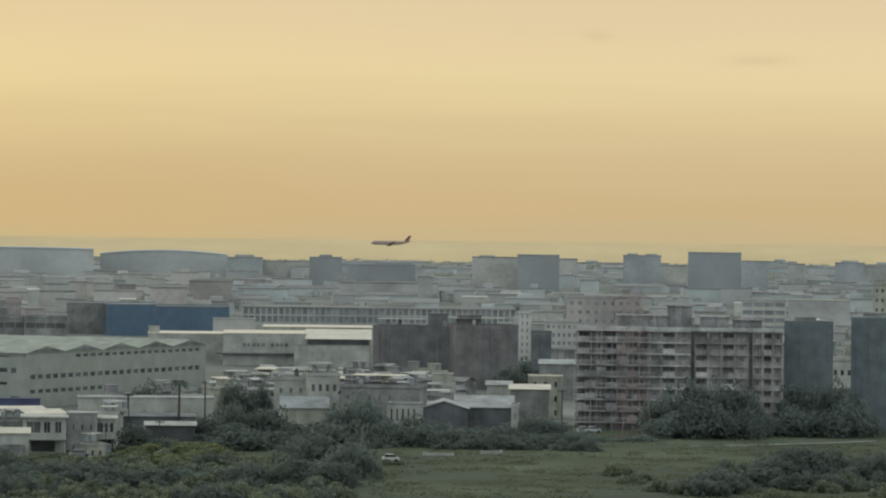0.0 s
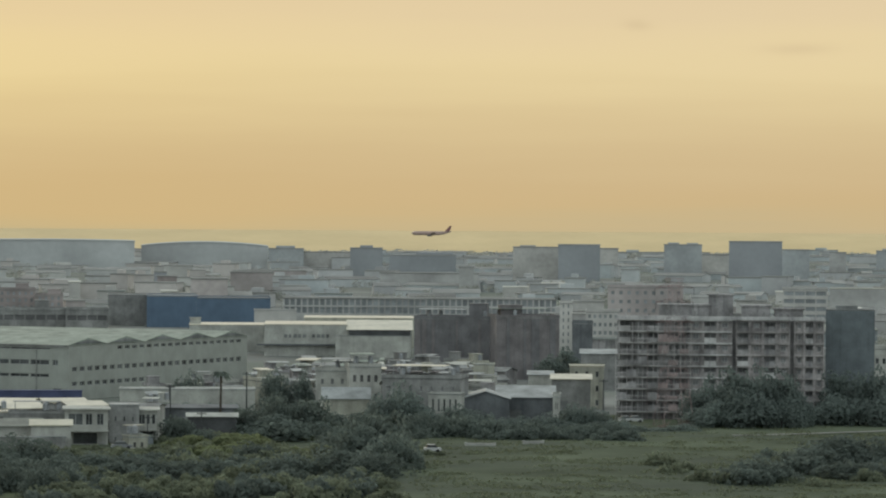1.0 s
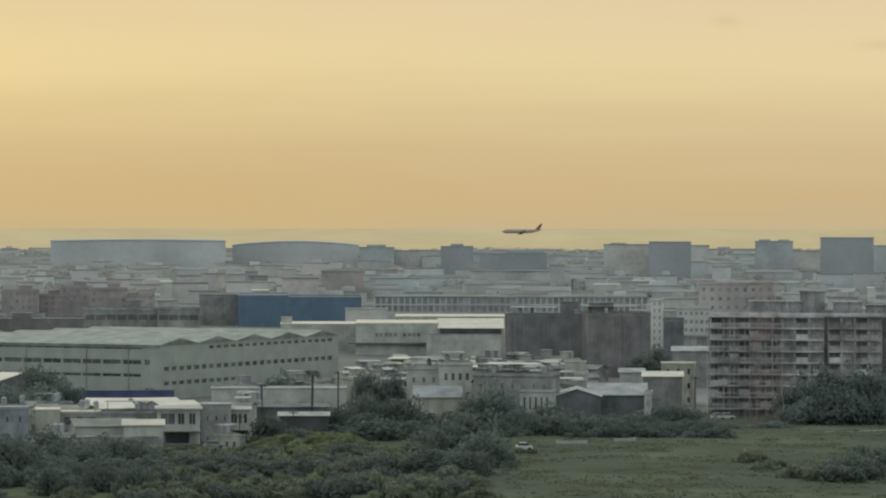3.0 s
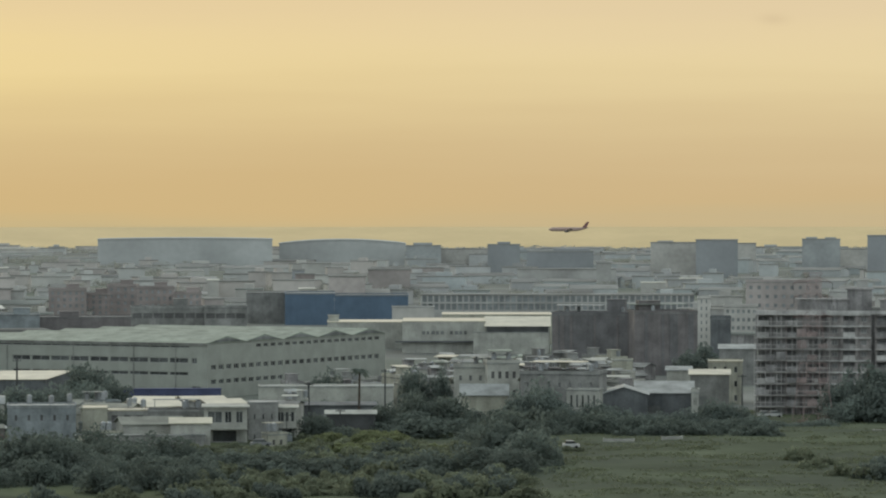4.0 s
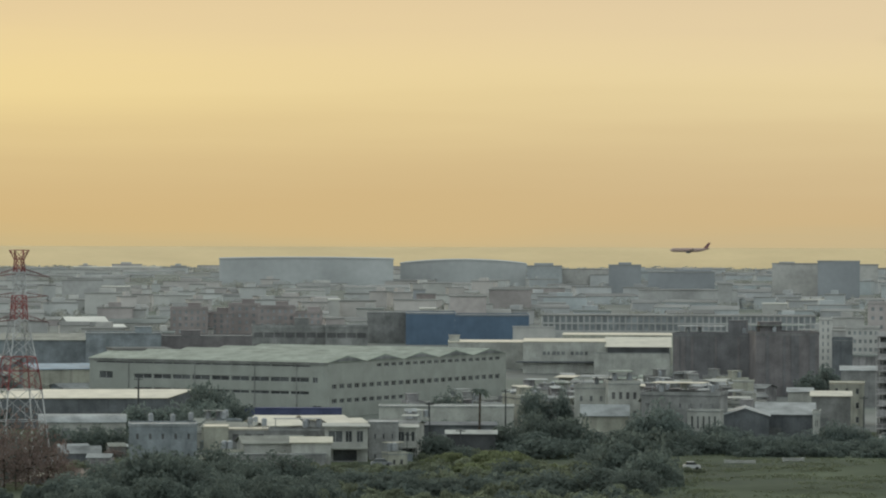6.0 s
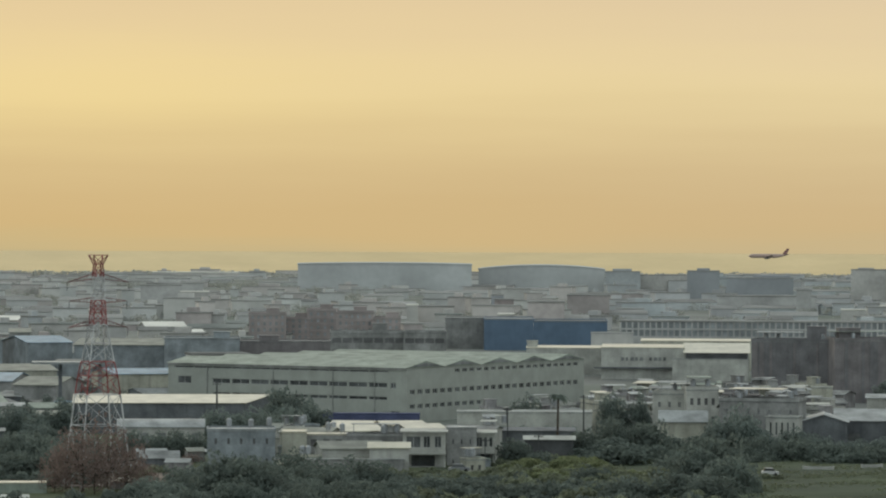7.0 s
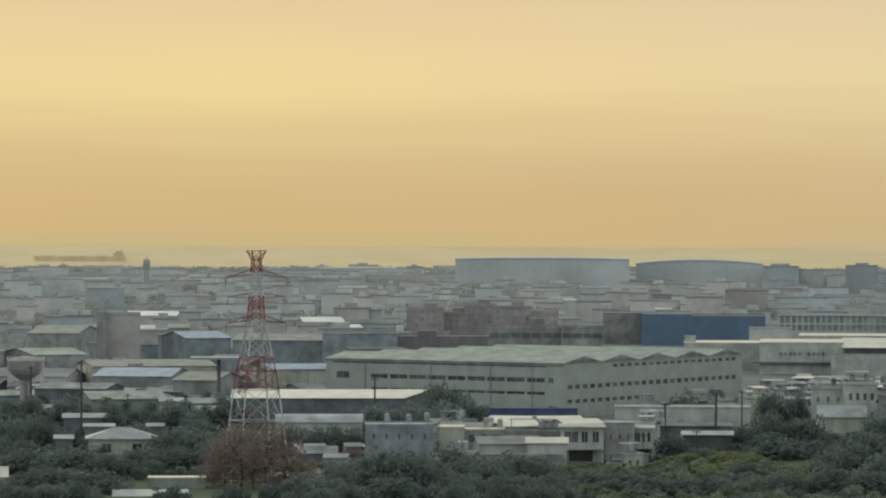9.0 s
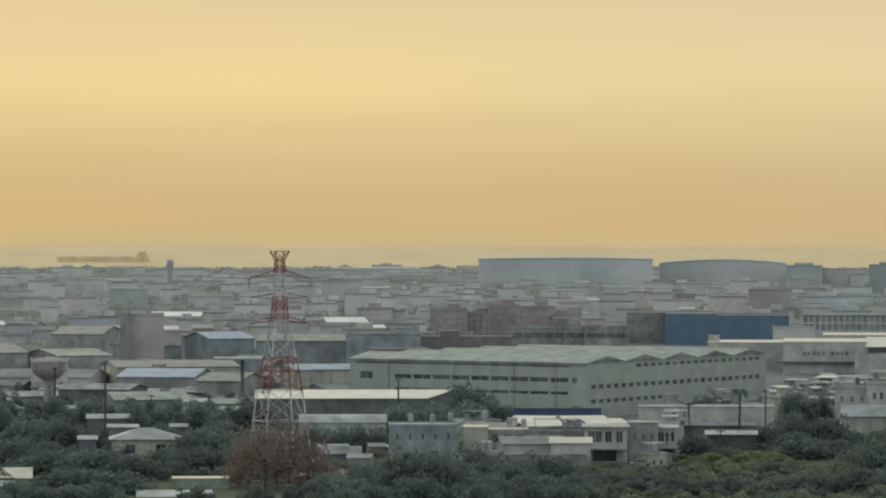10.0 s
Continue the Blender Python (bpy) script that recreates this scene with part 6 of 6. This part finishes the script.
tree("round", -4.534, 700, 1.02, 0.50, kz=0.71)
tree("round", -3.664, 720, 0.94, 0.50, kz=0.71)
tree("round", -5.402, 668, 1.36, 0.50, kz=0.64)
tree("round", -4.741, 664, 1.06, 0.50, kz=0.60)
tree("round", -6.143, 674, 0.88, 0.50, kz=0.16)
tree("round", -3.001, 720, 0.94, 0.50, kz=0.78)
tree("round", -3.333, 770, 1.01, 0.50, kz=0.88)
tree("round", -3.61, 765, 1.05)
tree("round", -3.236, 760, 1.0)
tree("round", -5.678, 790, 1.0)
tree("muted", -6.09, 800, 1.0)
tree("round", -6.337, 740, 0.9)
tree("rust", -3.029, 676, 0.68, kz=0.9)
tree("rust", -1.74, 684, 0.68, kz=0.9)
tree("tall", 9.179, 1050, 0.8)
tree("tall", 9.471, 1060, 0.9)
tree("tall", 9.304, 1040, 0.7)
tree("muted", 0.3, 865, 0.9)
tree("muted", 0.55, 862, 0.8)
tree("muted", 0.799, 860, 0.7)
tree("muted", -0.033, 868, 0.7)
tree("round", -1.879, 786, 0.63, 0.30, kz=0.83)
tree("round", -1.546, 784, 0.57, 0.30, kz=0.79)
tree("round", -1.213, 786, 0.69, 0.30, kz=0.86)
tree("round", -0.921, 784, 0.51, 0.30, kz=0.76)
tree("rust", -1.754, 770, 0.82, 0.30, kz=0.58)
tree("rust", -1.005, 764, 0.68, 0.30, kz=0.46)
tree("round", 7.552, 778, 0.79, 0.40, kz=0.67)
tree("round", 7.926, 776, 0.85, 0.40, kz=0.78)
tree("round", 8.301, 774, 0.84, 0.40, kz=0.67)
tree("round", 8.677, 774, 0.79, 0.40, kz=0.54)
tree("round", 9.051, 775, 0.84, 0.40, kz=0.57)
tree("round", 9.427, 776, 0.79, 0.40, kz=0.47)
tree("round", 9.801, 777, 0.79, 0.40, kz=0.54)
tree("round", 10.134, 778, 0.68, 0.40, kz=0.54)
tree("muted", 10.425, 800, 0.70, 0.40, kz=0.31)
tree("muted", 10.800, 802, 0.70, 0.40, kz=0.23)
tree("muted", 11.132, 804, 0.70, 0.40, kz=0.33)
tree("round", 7.284, 782, 0.80, 0.40, kz=0.79)
tree("round", 6.138, 770, 0.90, 0.40, kz=0.41)
tree("round", 5.973, 745, 0.76, 0.40, kz=0.43)
tree("round", -0.005, 672, 1.07, 0.40, kz=0.92)
tree("round", 0.744, 680, 0.89, 0.40, kz=0.85)
tree("round", -0.963, 676, 1.08, 0.40, kz=0.80)
tree("round", 2.409, 668, 1.16, 0.40, kz=0.58)
tree("round", 3.157, 664, 1.16, 0.40, kz=0.50)
tree("round", 1.827, 652, 1.04, 0.40, kz=0.58)
tree("round", 0.245, 646, 1.13, 0.40, kz=0.66)
tree("round", -1.504, 654, 1.05, 0.40, kz=0.62)
tree("round", 3.987, 658, 1.24, 0.40, kz=0.49)
tree("round", 4.815, 700, 0.92, 0.40, kz=0.56)
tree("round", 5.228, 662, 1.15, 0.40, kz=0.61)
tree("muted", -0.589, 842, 0.92, 0.30, kz=1.15)
tree("muted", -0.131, 838, 0.91, 0.30, kz=1.21)
tree("muted", 0.761, 856, 0.75, 0.30, kz=1.21)
tree("muted", 0.344, 848, 0.92, 0.30, kz=1.18)
tree("muted", 0.078, 828, 0.72, 0.30, kz=1.06)
grove("round", -6.9, -4.7, 612, 642, 6, 0.5, 0.8, 0.3)
grove("round", -2.1, 2.2, 612, 640, 11, 0.5, 0.8, 0.3)
grove("bush", 1.8, 7.0, 600, 648, 26, 0.9, 1.6, 0.4)
grove("bush", -4.6, -2.2, 600, 622, 6, 0.6, 0.9, 0.4)
grove("shrub", 2.0, 6.8, 604, 640, 7, 0.9, 1.4, 0.4)
tree("round", 3.709, 764, 0.78, 0.30, kz=0.79)
tree("round", 4.108, 760, 0.66, 0.30, kz=0.46)
tree("muted", 3.958, 886, 0.58, 0.20, kz=1.33)
tree("muted", 3.775, 884, 0.45, 0.20, kz=1.20)
tree("muted", 5.158, 880, 0.64, 0.20, kz=1.49)
tree("muted", 5.529, 878, 0.51, 0.20, kz=1.43)
grove("round", -6.9, -3.3, 712, 745, 8, 0.4, 0.7)
grove("muted", -6.9, -2.6, 790, 870, 30, 0.45, 0.8)
grove("tall", -6.9, -2.8, 800, 900, 18, 0.45, 0.75)
grove("shrub", -6.9, -2.0, 690, 770, 30, 0.7, 1.3)
grove("bush", 2.4, 7.2, 672, 785, 36, 0.6, 1.2)
grove("bush", -2.0, 3.6, 655, 735, 30, 0.7, 1.3, 0.4)
grove("lime", 3.7, 5.0, 712, 760, 26, 0.8, 1.4, 0.4)
grove("lime", 4.6, 6.0, 690, 730, 12, 0.7, 1.2, 0.4)
grove("lime", 0.0, 2.2, 655, 700, 8, 0.6, 1.0, 0.4)
grove("bush", 3.4, 6.2, 650, 720, 34, 0.8, 1.5, 0.4)
grove("shrub", 2.6, 6.0, 640, 690, 12, 0.9, 1.5, 0.4)
grove("shrub", -2.2, 2.8, 640, 676, 14, 0.9, 1.5, 0.4)
grove("shrub", 11.9, 15.6, 640, 715, 16, 0.9, 1.6, 0.8)
grove("bush", 10.6, 15.6, 636, 700, 18, 0.8, 1.5, 0.8)
grove("shrub", 7.2, 10.6, 766, 782, 24, 0.6, 1.0, 0.9)
grove("muted", 3.0, 7.2, 812, 850, 12, 0.45, 0.7)
grove("tall", -6.8, 2.4, 960, 1020, 12, 0.45, 0.7)
grove("shrub", -6.9, 7.3, 630, 662, 18, 0.6, 1.2)
grove("tall", -6.9, -2.8, 850, 960, 16, 0.5, 0.8)
grove("tall", -6.9, -2.4, 850, 900, 22, 0.5, 0.8)
grove("round", -6.9, -2.4, 735, 800, 16, 0.45, 0.75)
grove("shrub", -6.9, 7.0, 588, 630, 14, 0.8, 1.4)
grove("bush", -6.9, 7.0, 588, 632, 12, 0.7, 1.3)


# ---- water tower ----
water_tower(-5.785, 915, 16.02, 7.9)


# ---- filling of the town between the larger buildings ----
FILL = random.Random(11)


def small_house(b, D, w, h, near, glazed=True):
    wall = FILL.choice([M_WHITE, M_GREYWALL, M_GREYWALL, M_CREAM, M_CONCRETE, M_BROWN_WARM] if near else M_FAR[:3])
    roof = FILL.choice([M_ROOF_PALE, M_ROOF_GREY, M_ROOF_GREEN, M_ROOF_DULL, M_ROOF_GREY] if near else M_FARROOF)
    tone = {"white_render": "white", "grey_render": "grey", "cream_render": "cream", "bare_concrete": "bare concrete", "warm_brown_tile_wall": "brown tiled"}.get(wall.name, "hazy grey")
    if FILL.random() < 0.35:
        shed("house", b, D, w, FILL.uniform(8, 12), h * 0.8, h, tone + " village house with a sheet metal roof", "house", wall, roof, "x", FILL.uniform(-25, 25), "houses", False)
    else:
        fl = max(1, round(h / 3.2))
        building("house", b, D, w, FILL.uniform(8, 12), h, tone + " flat-roofed village house with roof clutter", "house", wall, roof, floors=fl if near and glazed else 0,
                 bays=max(2, int(w / 3.2)), fw=0.35, fh=1.2, glass=M_DIMGLASS, parapet=FILL.choice([0.2, 0.7]), hut=(FILL.uniform(-w, w) * 0.25, 2.6, 3, 2.2) if FILL.random() < 0.6 else None,
                 tanks=FILL.randint(0, 2) if near else 0, shelter=near and FILL.random() < 0.65, turn=FILL.uniform(-25, 25), group="houses")


# the close-built village between the factory and the brown blocks
for row, D in enumerate((884, 896, 908, 920, 932, 944, 957, 970, 984, 998, 1013, 1030, 1048)):
    b = (4.95 if D < 890 else 3.15 if D < 935 else 3.9 if D < 940 else 3.9 + (D - 940) / 45 if D < 1010 else 5.3) + FILL.uniform(0, 0.3)
    while b < 8.3:
        w = FILL.uniform(3.4, 7.5)
        step = math.degrees(w / D)
        small_house(b + step / 2, D + FILL.uniform(-5, 5), w, FILL.uniform(2.8, 4.8) if b < 4.9 else FILL.uniform(3.4, 6.6), True, row % 2 == 0)
        b += step * FILL.uniform(1.0, 1.2)

# small works and yards on the other side of the factory
for i in range(95):
    b, D = -6.9 + 5.6 * (i + FILL.random()) / 95, FILL.uniform(880, 1230)
    w, h = FILL.uniform(5, 15), FILL.uniform(3.2, 6.0)
    shed("works_shed", b, D, w, FILL.uniform(6, 14), h * 0.8, h, "small grimy works shed with a sheet roof", "shed", FILL.choice([M_GREYWALL, M_DARKWALL, M_CONCRETE, M_BLUEGREY]),
         FILL.choice([M_ROOF_DULL, M_ROOF_GREY, M_ROOF_GREY, M_ROOF_GREEN, M_ROOF_BLUE]), FILL.choice(["x", "x", "y"]), FILL.uniform(-35, 35), "works sheds", FILL.random() < 0.5)
# works quarter and far town
LABELS = {"shed": "hazy low works hall with a pale roof", "block": "hazy grey block in the far town"}
for D0, D1, n, w0, w1, h0, h1 in ((1040, 1400, 60, 9, 28, 4, 8), (1400, 2000, 140, 9, 28, 4, 8), (2000, 3000, 200, 10, 36, 4, 8), (3000, 4600, 190, 14, 70, 3, 7)):
    for i in range(n):
        b = -7.2 + 22.8 * (i + FILL.random()) / n
        D = FILL.uniform(D0, D1)
        if D < 1420 and 2.0 < b < 9.6:
            continue
        if D < 1650 and 2.4 < b < 9.2:
            continue
        w, h = FILL.uniform(w0, w1), FILL.uniform(h0, h1)
        # walls past 1900 m take the hazed colours, cooler towards the right
        walls, roofs = ((M_GREYWALL, M_CONCRETE, M_FAR[1], M_BLUEGREY), (M_ROOF_DULL, M_ROOF_GREY, M_FARROOF[1])) if D < 1420 else (M_FAR, M_FARROOF) if D < 1900 else (M_HAZED if b < 4.5 else M_HAZED_COOL, M_HAZED_ROOF)
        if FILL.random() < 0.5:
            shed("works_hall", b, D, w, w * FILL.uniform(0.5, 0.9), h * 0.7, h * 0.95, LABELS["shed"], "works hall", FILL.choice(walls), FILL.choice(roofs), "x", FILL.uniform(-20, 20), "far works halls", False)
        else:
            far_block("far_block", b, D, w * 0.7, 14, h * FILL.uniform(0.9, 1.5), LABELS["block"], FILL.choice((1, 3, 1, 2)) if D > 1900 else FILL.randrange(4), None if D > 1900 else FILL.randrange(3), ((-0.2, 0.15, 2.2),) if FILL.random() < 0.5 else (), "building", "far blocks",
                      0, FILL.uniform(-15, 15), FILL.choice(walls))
rng = random.Random(29)
lobes = []
for D0, D1, n in ((1030, 1400, 90), (1400, 2200, 210), (2200, 3600, 220)):
    for i in range(n):
        b, D = -7.2 + 22.8 * (i + FILL.random()) / n, FILL.uniform(D0, D1)
        if D < 1660 and 2.0 < b < 9.6:
            continue
        for k in range(6):
            p = at(b, D)
            r = rng.uniform(1.6, 3.2)
            lobes.append((p.x + rng.uniform(-7, 7), p.y + rng.uniform(-4, 4), rng.uniform(0.8, 4.5), r))
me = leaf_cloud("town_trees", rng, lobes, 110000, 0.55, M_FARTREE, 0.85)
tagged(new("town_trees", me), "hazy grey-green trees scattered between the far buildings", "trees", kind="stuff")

# woods along the shore, the haze put into their grey leaf colour
rng = random.Random(31)
lobes = []
for i in range(420):
    p = at(-7.5 + 23.5 * i / 420 + rng.uniform(-0.03, 0.03), rng.uniform(4380, 4740))
    lobes.append((p.x, p.y, rng.uniform(0.2, 1.6), rng.uniform(9, 16)))
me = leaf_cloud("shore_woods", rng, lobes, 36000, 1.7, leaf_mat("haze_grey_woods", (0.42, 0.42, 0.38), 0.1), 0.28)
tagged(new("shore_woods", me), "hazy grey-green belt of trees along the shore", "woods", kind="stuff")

# soft clumps of rough grass lying over the meadow
rng = random.Random(41)
lobes = []
for i in range(420):
    p = at(rng.uniform(7.1, 15.8), rng.uniform(600, 836))
    z = 1.2 + 0.3 * bumps(p.x, p.y, 0)
    for k in range(3):
        lobes.append((p.x + rng.uniform(-5, 5), p.y + rng.uniform(-3, 3), z, rng.uniform(1.2, 2.8)))
me = leaf_cloud("meadow_grass", rng, lobes, 42000, 0.27, leaf_mat("grass_blades", (0.165, 0.185, 0.118), 0.1), 0.12)
tagged(new("meadow_grass", me), "rough olive grass clumps over the meadow", "grass", kind="stuff")
